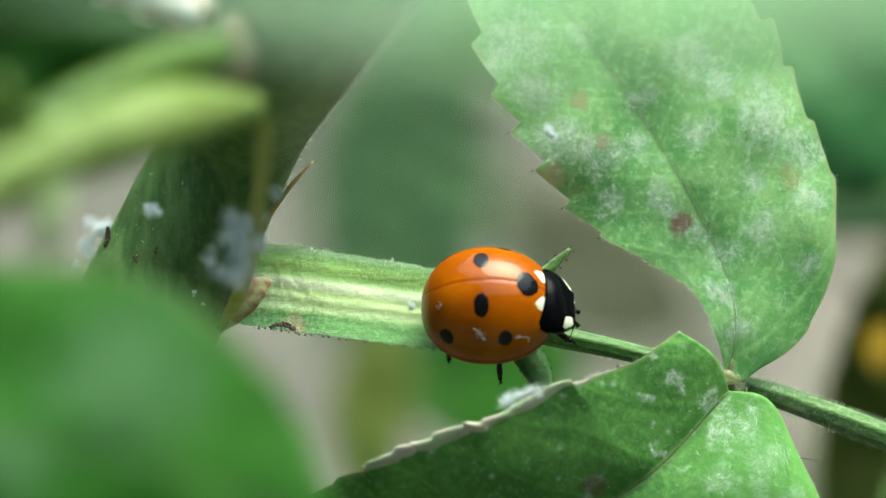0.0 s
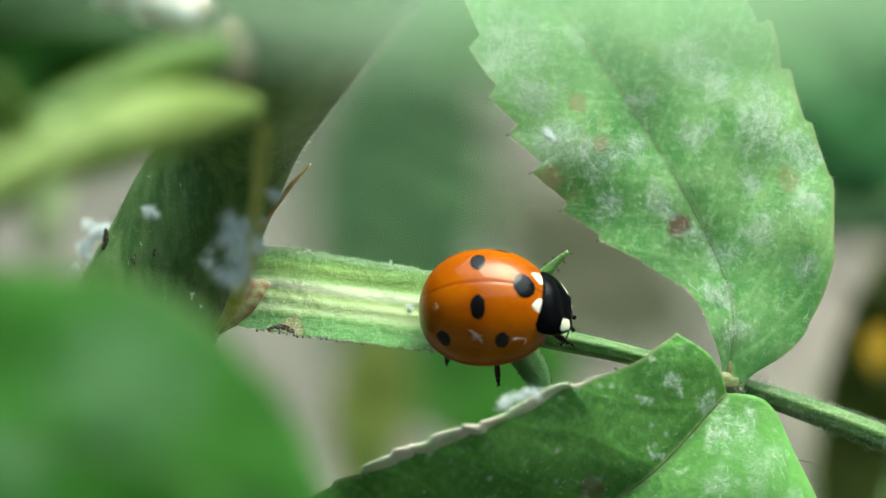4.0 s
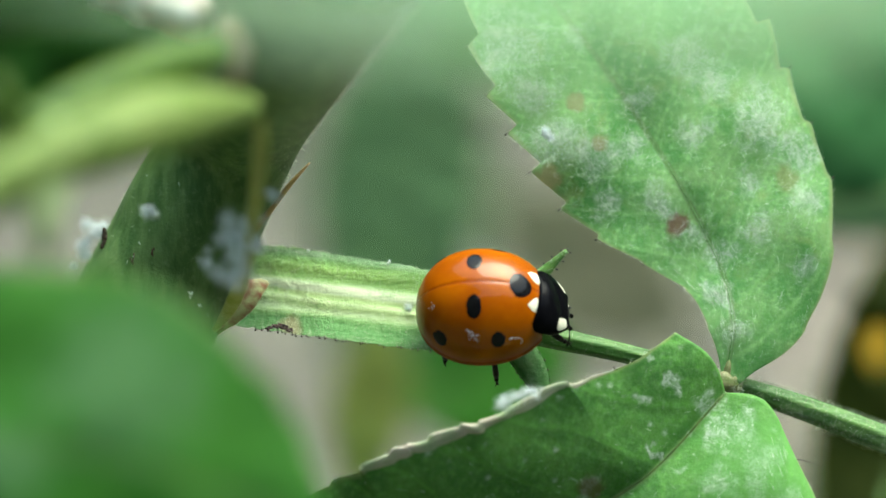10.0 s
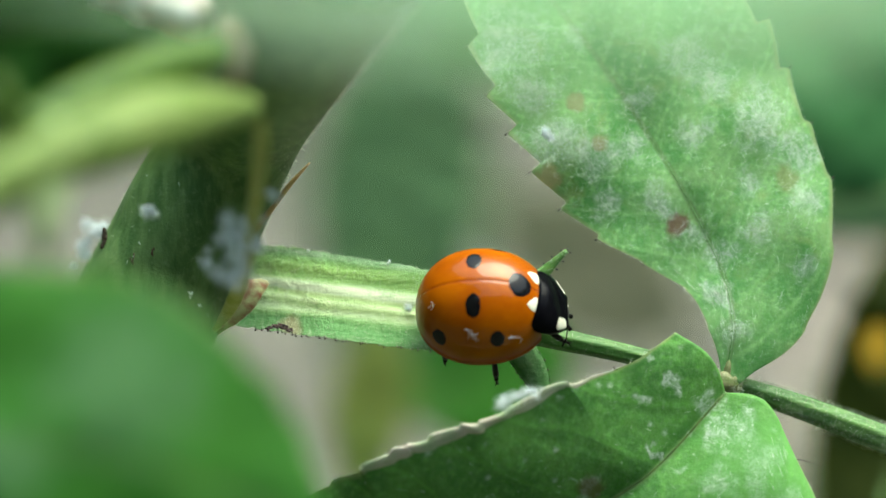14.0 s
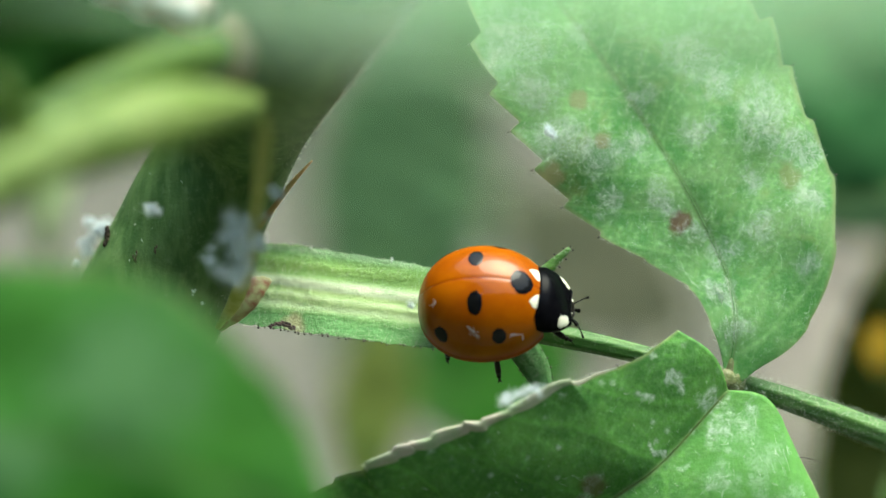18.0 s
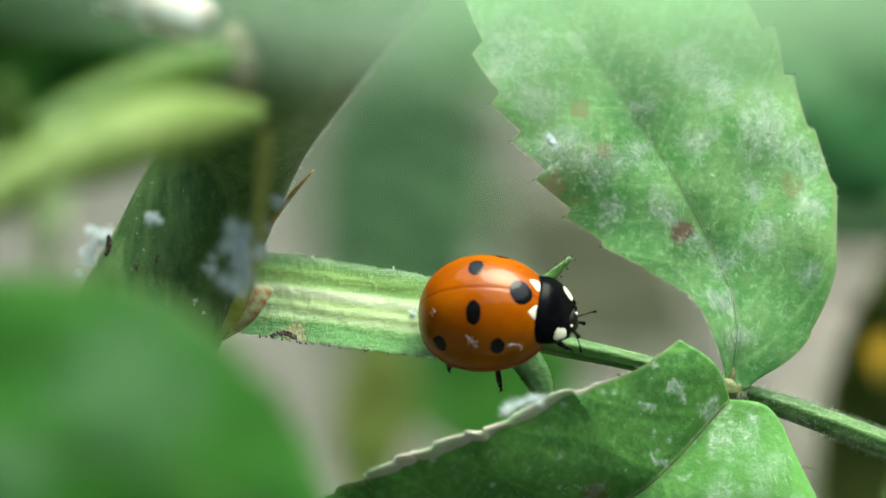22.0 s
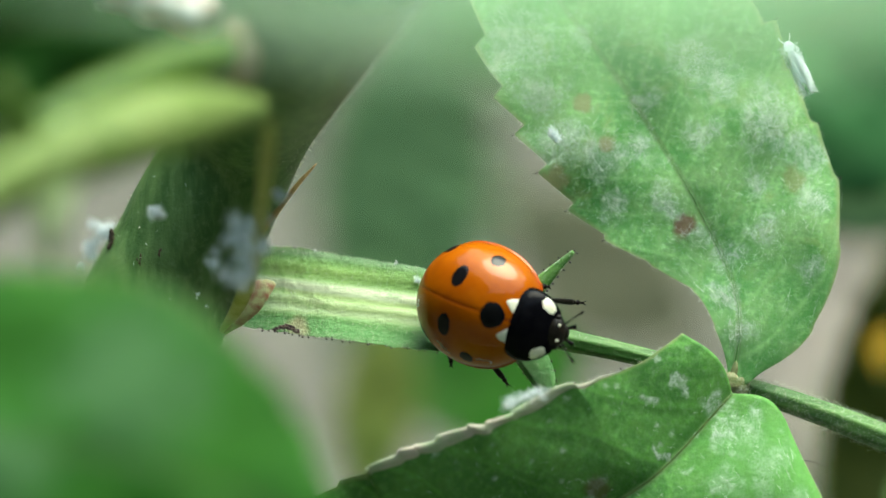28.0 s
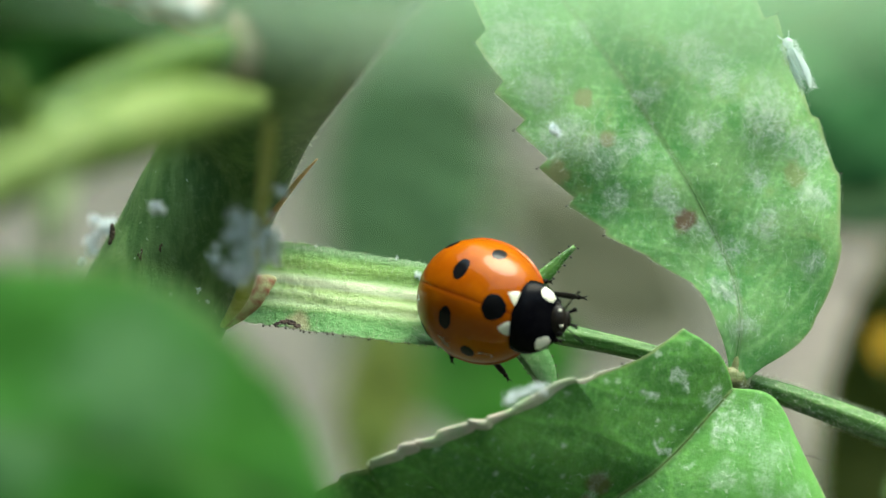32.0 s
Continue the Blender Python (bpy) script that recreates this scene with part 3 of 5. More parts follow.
def threads(shape, form, rng, count, patches, origin, reach=0.75, fine=1.0):
    """White mildew on a leaf: many small tufts of fine curling threads, thick in the given patches (x, z, radius from the origin)."""
    bm = bmesh.new()
    rest = {q: form[q] for q in form if q not in ("tilt", "curl")}
    size = sum((Vector(q) - Vector(r)).length for q, r in zip(shape["mid"], shape["mid"][1:]))

    def spot(u, v):
        return blade_point(shape["mid"], shape["wl"], shape["wr"], u, v, form["tilt"], form["curl"], (0, -1, 0), **rest)
    for _ in range(count):
        s, f = rng.uniform(0.03, 0.85), rng.uniform(-0.97, 0.97)
        p, n, _, _ = spot(s, f)
        x, z = p.x - origin[0], p.z - origin[1]
        thickness = max(math.exp(-((x - a) ** 2 + (z - b) ** 2) / (r * r * 0.55)) for a, b, r in patches)
        if rng.random() > thickness * 0.85 + 0.05:
            continue
        for _ in range(rng.randint(3, 8)):
            a, k = rng.uniform(0, 6.3), reach * rng.uniform(0.15, 1.0) * rng.uniform(0.3, 1.0)
            u, v = s + math.cos(a) * k / size, f + math.sin(a) * k / 6.0
            if not (0.01 < u < 0.99 and -0.97 < v < 0.97):
                continue
            q, m, _, _ = spot(u, v)
            lift = rng.uniform(0.02, 0.2) * min(1, reach / 0.5)
            bend = Vector((rng.uniform(-1, 1), 0, rng.uniform(-1, 1))) * k * 0.3
            hair(bm, [p + n * 0.01, p.lerp(q, 0.3) + n * lift * 0.8 + bend * 0.7, p.lerp(q, 0.65) + n * lift + bend, q + m * rng.uniform(0.01, lift)],
                 [0.0036 * fine, 0.0033 * fine, 0.003 * fine, 0.002 * fine])
    return bm


WING = [(-10.0, 1.7, -1.7), (-7.5, 1.4, -1.95), (-4.9, 1.2, -2.3), (-0.65, 1.2, -2.93), (2.2, 1.2, -3.4), (4.2, 1.2, -3.95)]
WING_R = [2.2, 2.35, 2.32, 2.2, 1.65, 0.7]
WING_UP = Vector((0, -0.5, -0.86))
WING_FACE = Vector((0, -0.86, 0.5))


def wing_point(s, f):
    """A point on the winged stalk's face: s along it, f from -1 (upper edge) to 1 (lower edge)."""
    c, r = Vector(catmull(WING, s)), float(catmull([[q] for q in WING_R], s)[0])
    rib = sum(h * math.exp(-((f - at) / wide) ** 2) for at, wide, h in ((-0.2, 0.15, 0.06), (0.16, 0.14, 0.055), (0.5, 0.12, 0.025), (-0.6, 0.12, 0.025)))
    edge = 1 + abs(f) ** 8 * 0.035 * noise.noise(Vector((s * 40, f, 2)))
    lift = rib + 0.1 * f * f + 0.05 * noise.noise(Vector((s * 8, f * 1.4, 7))) + 0.02 * noise.noise(Vector((s * 25, f * 3, 1))) + 0.012 * noise.noise(Vector((s * 70, f * 9, 3)))
    return c + WING_UP * f * r * edge + WING_FACE * r * lift, r


def winged_stalk():
    bm = bmesh.new()
    n, m = 150, 48
    rings = []
    for i in range(n + 1):
        ring = []
        for j in range(m + 1):
            ring.append(bm.verts.new(wing_point(i / n, 2 * j / m - 1)[0]))
        for j in range(m, -1, -4):
            f = 2 * j / m - 1
            p, r = wing_point(i / n, f)
            ring.append(bm.verts.new(p - WING_FACE * (0.025 + 0.42 * r * (1 - f * f))))
        rings.append(ring)
    k = len(rings[0])
    for a, b in zip(rings, rings[1:]):
        for j in range(k):
            bm.faces.new((a[j], a[(j + 1) % k], b[(j + 1) % k], b[j]))
        for j in (0, m, m + 1, k - 1):
            bm.edges.get((a[j], b[j])).smooth = False
    bm.faces.new(rings[0][::-1])
    bm.faces.new(rings[-1])
    return bm


def build_rose_leaf():
    rng = random.Random(5)
    leaf = thing("rose_leaf", (13.6, 0, -6.1), "compound rose leaf with serrated mildewed green leaflets and winged stalk", "leaf", "rose leaves")
    upper = part("leaflet", blade(**UPPER, rows=230, cols=22, thick=0.06, **UPPER_SHAPE), MAT_UPPER, leaf, "upright light green leaflet dusted with white mildew")
    lower = part("leaflet", blade(**LOWER, rows=200, cols=22, thick=0.09, **LOWER_SHAPE), MAT_LOWER, leaf, "darker green leaflet with a dry pinkish upper edge")
    joint = (13.6, -6.1)
    part("mildew", threads(UPPER, UPPER_SHAPE, rng, 5600, MILDEW, joint, 0.7, 0.62), MAT_MILDEW, upper, "fine white mildew threads", kind="stuff")
    web = threads(LOWER, LOWER_SHAPE, rng, 3500, [(-1.0, -0.9, 0.7), (-0.2, -2.6, 0.9), (1.5, -2.1, 0.7), (2.0, -3.9, 1.1), (-0.4, -4.6, 0.9)], joint, 0.3, 0.7)
    part("mildew", web, MAT_MILDEW, lower, "fine white mildew threads", kind="stuff")

    for shape, form, ob, reach, thick, label in ((UPPER, UPPER_SHAPE, upper, 0.5, 0.022, "sunken greenish midrib"), (LOWER, LOWER_SHAPE, lower, 0.9, 0.042, "thin olive midrib")):
        rest = {q: form[q] for q in form if q not in ("tilt", "curl")}
        line = [blade_point(shape["mid"], shape["wl"], shape["wr"], 0.005 + reach * i / 24, 0.001, form["tilt"], form["curl"], (0, -1, 0), **rest)[0] + Vector((0, -0.01, 0)) for i in range(25)]
        part("midrib", stem(line, [thick * 1.4, thick, thick * 0.5], 8, 60, flat=0.7), MAT_RIB if ob is lower else MAT_VEIN, ob, label)
        roots = []
        for _ in range(900):
            s, f = rng.uniform(0.04, 0.85), rng.choice((-1, 1))
            p, n, _, _ = blade_point(shape["mid"], shape["wl"], shape["wr"], s, f, form["tilt"], form["curl"], (0, -1, 0), **rest)
            c = Vector(catmull(shape["mid"], s))
            roots.append((p, p - c))
        part("fuzz", strands(bmesh.new(), roots, 0.16, 0.0028, rng), MAT_HAIR, ob, "fine pale hairs along the margin", kind="stuff")

    # the dry rolled edge of the lower leaflet
    bm = bmesh.new()
    rows = []
    form = {q: LOWER_SHAPE[q] for q in LOWER_SHAPE if q not in ("tilt", "curl")}
    for i in range(121):
        s = 0.13 + 0.7 * i / 120
        grow = min(1, i / 40, (120 - i) / 14)
        wide = grow * (0.05 + 0.05 * noise.noise(Vector((s * 13, 2, 0))))
        row = []
        for k, (f, lift) in enumerate(((1 - wide - 0.01, 0.0), (1 - wide * 0.6, 0.06), (1 - wide * 0.2, 0.09), (1.0, 0.05), (1.0, -0.2))):
            p, n, _, _ = blade_point(LOWER["mid"], LOWER["wl"], LOWER["wr"], s, f, LOWER_SHAPE["tilt"], LOWER_SHAPE["curl"], (0, -1, 0), **form)
            up = Vector((-0.4, 0, 0.9)) * (0.08 * grow if k in (2, 3, 4) else 0)
            row.append(bm.verts.new(p + n * (lift * grow + 0.012) * (1 + 0.4 * noise.noise(Vector((s * 30, k, 5)))) + up))
        rows.append(row)
    for r0, r1 in zip(rows, rows[1:]):
        for k in range(4):
            bm.faces.new((r0[k], r0[k + 1], r1[k + 1], r1[k]))
    part("dry_edge", bm, MAT_EDGE, lower, "dry pinkish-white rolled leaf edge")

    wing = winged_stalk()
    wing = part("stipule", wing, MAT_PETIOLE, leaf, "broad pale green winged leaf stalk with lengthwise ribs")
    mesh = gland_mesh()
    pts = []
    for i in range(38):
        s = 0.1 + 0.72 * i / 37 + rng.uniform(-0.008, 0.008)
        pts.append((wing_point(s, 1.0)[0] + Vector((0, 0.02, 0.03)), (0.05, -0.1, -1)))
    glands(wing, pts, mesh, rng)
    roots = []
    for i in range(6200):
        s = rng.uniform(0.02, 0.85)
        f = rng.uniform(-1, 1) if i % 3 else rng.choice((-1, 1)) * rng.uniform(0.85, 1.0)
        roots.append((wing_point(s, f)[0] - WING_FACE * 0.01, WING_FACE * 0.5 + WING_UP * f + Vector((0.3, 0, 0))))
    part("fuzz", strands(bmesh.new(), roots, 0.13, 0.0042, rng), MAT_HAIR, wing, "fine pale fuzz", kind="stuff")
    scab = bmesh.new()
    for i in range(26):
        p = wing_point(0.145 + 0.09 * i / 25, 1 - 0.07 * math.sin(i / 25 * 3.1) - rng.uniform(0, 0.06))[0]
        ball(scab, p + WING_UP * rng.uniform(-0.12, 0.02), (rng.uniform(0.07, 0.15), 0.05, rng.uniform(0.05, 0.12)), 7, 5, lumps=0.7, seed=i)
    part("scab", scab, MAT_SCAB, wing, "blackish scab on the stalk's lower edge")

    # rachis beyond the wings, with a groove on top
    rachis = [(2.5, 1.4, -3.45), (4.73, 1.3, -4.0), (9.3, 1.4, -5.02), (13.6, 1.5, -6.3), (17.1, 1.5, -7.4), (21.06, 1.3, -8.9), (24, 1.2, -10.1)]
    rr = [0.5, 0.54, 0.46, 0.5, 0.57, 0.64, 0.68]
    stalk = part("rachis", stem(rachis, rr, 28, 60, ridges=7, ridge=0.06), MAT_RACHIS, leaf, "thin grooved green leaf stalk with pale fuzz")
    roots = []
    for i in range(3800):
        s = rng.uniform(0.12, 1.0) if i % 4 == 0 else rng.uniform(0.5, 1.0)
        c, r = Vector(catmull(rachis, s)), float(catmull([[q] for q in rr], s)[0])
        a = rng.uniform(0, 6.3)
        o = Vector((0.25 * math.sin(a), -math.cos(a), math.sin(a)))
        roots.append((c + o * r * 0.97, o))
    part("fuzz", strands(bmesh.new(), roots, 0.22, 0.003, rng), MAT_HAIR, stalk, "fine pale fuzz", kind="stuff")

    knot = stem([(12.9, 1.2, -6.0), (13.55, 0.7, -6.25), (14.3, 1.1, -6.5)], [0.35, 0.56, 0.4], 18, 16, wobble=0.3)
    knot = part("joint", knot, MAT_JOINT, leaf, "brownish green hairy joint of the leaflets")
    roots = []
    for _ in range(500):
        w, u = rng.uniform(0, 6.3), rng.uniform(-0.8, 0.8)
        o = Vector((0.2 * math.cos(w), -abs(math.cos(w)), math.sin(w)))
        roots.append((Vector((13.6 + u, 0.8, -6.25 - 0.33 * u)) + o * 0.45, o))
    part("fuzz", strands(bmesh.new(), roots, 0.25, 0.0045, rng), MAT_HAIR, knot, "fine pale fuzz", kind="stuff")
    part("petiolule", stem([(13.6, 0.7, -6.2), deep(13.72, -5.5, 0.5), deep(13.8, -4.9, 0.8)], [0.26, 0.15, 0.06], 14, 14), MAT_JOINT, upper, "short brownish stalk of the leaflet")
    for name, way, radii in (("upper", [(3.3, 1.5, -2.9), (4.3, 1.4, -1.8), (5.1, 1.3, -0.95), (6.1, 1.2, 0.0)], [0.5, 0.4, 0.27, 0.1]),
                             ("lower", [(3.0, 1.0, -3.8), (3.9, 0.7, -4.85), (4.5, 0.4, -5.8), (4.9, 0.2, -6.9)], [0.75, 0.7, 0.62, 0.35])):
        ear = part("auricle", stem(way, radii, 28, 26, flat=0.4, ridges=8, ridge=0.06), MAT_EAR if name == "upper" else MAT_PETIOLE, leaf, "pointed green stipule ear edged with dark glands")
        pts = []
        for i in range(12):
            s = 0.35 + 0.65 * i / 11
            c, r = Vector(catmull(way, s)), float(catmull([[q] for q in radii], s)[0])
            d = (Vector(catmull(way, min(s + 0.03, 1))) - Vector(catmull(way, s - 0.03))).normalized()
            o = d.cross(Vector((0, -1, 0))) * (1 if i % 2 else -1)
            pts.append((c + o * r * 0.95, o + d * 0.3))
        pts.append((way[-1], (0.4, 0, 1) if name == "upper" else (0.3, 0, -1)))
        glands(ear, pts, mesh, rng)
        roots = []
        for _ in range(420):
            s, w = rng.uniform(0.1, 1), rng.uniform(0, 6.3)
            c, r = Vector(catmull(way, s)), float(catmull([[q] for q in radii], s)[0])
            o = Vector((0.8 * math.cos(w), -0.5 * abs(math.sin(w)) - 0.1, 0.6 * math.cos(w)))
            roots.append((c + Vector((o.x * r, -0.38 * r * abs(math.sin(w)), -o.z * r if name == "upper" else o.z * r)), o))
        part("fuzz", strands(bmesh.new(), roots, 0.12, 0.004, rng), MAT_HAIR, ear, "fine pale fuzz", kind="stuff")

    # teeth tips of the leaflets end in dark points
    for shape, form, ob, rows in ((UPPER, UPPER_SHAPE, upper, range(2, 9)), (LOWER, LOWER_SHAPE, lower, range(1, 5))):
        pts = []
        for k in rows:
            for f in (-1, 1):
                p, n, _, _ = blade_point(shape["mid"], shape["wl"], shape["wr"], (k + 0.86) / form["teeth"], f, form["tilt"], form["curl"], (0, -1, 0),
                                         **{q: form[q] for q in form if q not in ("tilt", "curl")})
                c = Vector(catmull(shape["mid"], (k + 0.6) / form["teeth"]))
                pts.append((p, p - c))
        glands(ob, pts, mesh, rng)
    bristle = stem([deep(16.75, -9.9, -1), deep(17.4, -10.0, -1.2), deep(18.2, -10.25, -1.2)], [0.025, 0.02, 0.01], 5, 8)
    part("bristle", bristle, MAT_GLAND, lower, "single dark bristle")
    return leaf


# ---- cane ----
CANE = [deep(-17.3, -9.0, 5.0), deep(-14.4, -3.8, 4.6), deep(-12.0, 1.1, 3.6), deep(-9.2, 6.7, 0.5), deep(-6.5, 11.8, -13), deep(-3.8, 16, -25)]
CANE_R = [3.8, 3.75, 3.42, 3.3, 3.9, 4.1]


def wool(bm, centre, size, count, rng, length=0.32, radius=0.007):
    roots = []
    knots = [Vector((rng.gauss(0, 0.3), rng.gauss(0, 0.12), rng.gauss(0, 0.3))) * size for _ in range(6)]
    for _ in range(count * 6):
        d = Vector([rng.gauss(0, 1) for _ in range(3)]).normalized()
        roots.append((Vector(centre) + rng.choice(knots) + d * size * rng.uniform(0, 0.22), d))
    return strands(bm, roots, length * min(1.5, size * 1.5), radius, rng, spread=1.2)


def build_cane():
    rng = random.Random(11)
    cane = thing("rose_cane", CANE[0], "thick dark green rose cane with thorn and white wax wool", "stem")
    part("cane", stem(CANE, CANE_R, 48, 70, wobble=0.05), MAT_CANE, cane)
    part("thorn", stem([(-8.85, 0.6, 1.0), (-7.95, -0.4, 2.0), (-7.1, -0.8, 3.1), (-6.15, -0.8, 4.15)], [0.22, 0.12, 0.11, 0.03], 12, 20), MAT_THORN, cane, "thin straw-coloured thorn")
    for p, size, count in (((-9.7, -14, 1.3), 0.9, 60), ((-9.7, -14, 0.4), 0.9, 100), ((-9.95, -13.5, -0.6), 1.0, 110), ((-10.0, -12, -1.4), 0.7, 40), ((-11.1, -8, -0.5), 0.6, 30), ((-8.9, -11, 1.2), 0.7, 70), ((-8.75, -11, 0.2), 0.6, 60), ((-13.9, -6.0, 1.8), 0.5, 80), ((-16.35, 9.5, 1.1), 0.8, 110), ((-16.85, 9.5, -0.05), 0.75, 100),
                           ((-17.35, 6.5, -0.7), 0.35, 30), ((-8.0, -9.0, 2.7), 0.6, 70), ((-11.8, 0.3, -2.0), 0.22, 14), ((-11.4, 0.4, -2.6), 0.16, 10)):
        part("wool_tuft", wool(bmesh.new(), deep(p[0], p[2], p[1]), size, count, rng), MAT_WOOL, cane, "tuft of white wax wool")
    for x, y, z, n in ((-15.95, 2.6, -0.5, 22), (-14.6, 0.85, -0.6, 7), (-13.6, 0.4, -0.2, 5)):
        bm = bmesh.new()
        for k in range(n):
            ball(bm, deep(x + rng.uniform(-0.1, 0.1), z + 0.07 * k, y), (0.04, 0.06, 0.09) if n < 9 else (0.1, 0.2, 0.14), 8, 6, lumps=0.6, seed=k)
        part("scar", bm, MAT_SCAR, cane, "dark brown scar on the bark")
    for k in range(26):
        s = rng.uniform(0.12, 0.5)
        c = Vector(catmull(CANE, s))
        a = rng.uniform(-1.2, 1.2)
        bm = bmesh.new()
        strands(bm, [(c + Vector((3.6 * math.sin(a), -3.62 * math.cos(a), 0)), (rng.uniform(-1, 1), -0.5, rng.uniform(-1, 1))) for _ in range(3)], 0.13, 0.006, rng, spread=0.35)
        part("wool_fleck", bm, MAT_WOOL, cane)
    roots = []
    for _ in range(1500):
        s, w = rng.uniform(0.1, 0.95), rng.gauss(0, 0.5) + (0 if rng.random() < 0.8 else math.pi)
        c = Vector(catmull(CANE, s))
        d = (Vector(catmull(CANE, min(s + 0.02, 1))) - Vector(catmull(CANE, max(s - 0.02, 0)))).normalized()
        x = d.cross(Vector((0, -1, 0))).normalized()
        o = x * math.cos(w) + x.cross(d) * math.sin(w)
        roots.append((c + o * float(catmull([[q] for q in CANE_R], s)[0]) * 0.98, o))
    part("fuzz", strands(bmesh.new(), roots, 0.16, 0.008, rng), MAT_HAIR, cane, "fine pale fuzz on the cane's edge", kind="stuff")
    bm = bmesh.new()
    ball(bm, deep(-9.75, 9.4, -24), (0.62, 0.6, 1.35), 18, 12, pose(0, 0, 0, 0, -12, 0), lumps=0.4, seed=4)
    part("node", bm, MAT_NODE, cane, "brown swollen leaf node")
    bm = bmesh.new()
    tube(bm, [deep(-15.5, 13.0, -20), deep(-13.5, 11.8, -21), deep(-11.3, 10.9, -22)], [1.2, 1.1, 0.8], 14, 12, wobble=0.5)
    part("wool_tuft", bm, MAT_PINK, cane, "pinkish white woolly growth")
    return cane


def build_soft_stalks():
    stalk = thing("leaf_stalk", deep(-9.5, 7.5, -36), "pale yellow-green forked leaf stalk out of the cane's node", "stem")
    part("stalk", stem([deep(-9.0, 6.9, -28), deep(-12.2, 6.5, -36), deep(-15.5, 5.5, -40), deep(-19, 4.1, -42), deep(-24, 1.8, -44)], [0.45, 1.15, 1.2, 1.05, 0.95], 20, 30, ridges=6, ridge=0.05), MAT_SOFTSTALK, stalk)
    part("stalk", stem([deep(-10.4, 9.4, -32), deep(-13, 8.7, -34), deep(-16.5, 7.2, -37), deep(-19.3, 5.7, -39), deep(-22, 5.0, -41)], [0.7, 0.95, 0.95, 0.85, 0.5], 20, 30, ridges=6, ridge=0.05), MAT_GREENSTALK, stalk)
    part("stipule", stem([deep(-17.2, 5.9, -40), deep(-18.4, 4.0, -42), deep(-18.8, 1.8, -43), deep(-18.9, -0.6, -43)], [1.0, 0.8, 0.6, 0.25], 14, 20, flat=0.25), MAT_PALESTALK, stalk)
    part("stipule", stem([deep(-19.6, 5.0, -41), deep(-20.6, 6.6, -42), deep(-21.2, 8.5, -42)], [0.55, 0.6, 0.25], 14, 20, flat=0.4), MAT_GREENSTALK, stalk)
    tip = thing("stipule", deep(-8.4, 5, -12), "narrow yellowish stipule with a dry reddish tip against the cane", "stipule")
    part("blade", stem([deep(-8.4, 6.2, -26), deep(-8.5, 4.9, -21), deep(-8.75, 2.4, -14), deep(-9.15, -0.4, -8), deep(-9.8, -2.4, -2.5), deep(-10.7, -3.8, -0.6)], [0.1, 0.34, 0.33, 0.3, 0.34, 0.12], 18, 40, flat=0.5), MAT_STRAND, tip)
    part("tip", stem([deep(-10.6, -3.85, -0.3), deep(-9.7, -2.9, -0.9), deep(-8.9, -1.9, -0.9), deep(-8.15, -1.5, -0.6)], [0.15, 0.5, 0.6, 0.1], 18, 24, flat=0.35, wobble=0.2), MAT_BROWN, tip, "dry reddish-brown pointed tip")


def simple_leaf(name, mid, width, material, label, group="garden leaves", tilt=(0.2, 0.2), teeth=14, face=(0, -1, 0), seed=0.0, lean=(1.0, 1.0)):
    ob = thing(name, mid[0], label, "leaf", group)
    prof = [0.04, 0.45, 0.78, 0.96, 1.0, 0.9, 0.68, 0.36, 0.03]
    size = sum((Vector(a) - Vector(b)).length for a, b in zip(mid, mid[1:]))
    bm = blade(mid, [width * p * lean[0] for p in prof], [width * p * lean[1] for p in prof], 60, 8, tilt, (-0.2, -0.2), face, 0.2,
               ripple=size * 0.03, depth=0.05, spacing=size / 7, seed=seed, teeth=teeth, tooth=width * 0.07)
    part("blade", bm, material, ob)
    p, q = Vector(mid[0]), Vector(mid[1])
    d = (p - q).normalized()
    part("petiole", stem([q, p, p + d * size * 0.12 + Vector((0, size * 0.05, -size * 0.02))], [width * 0.05, width * 0.045, width * 0.04], 8, 10), MAT_RACHIS, ob)
    return ob


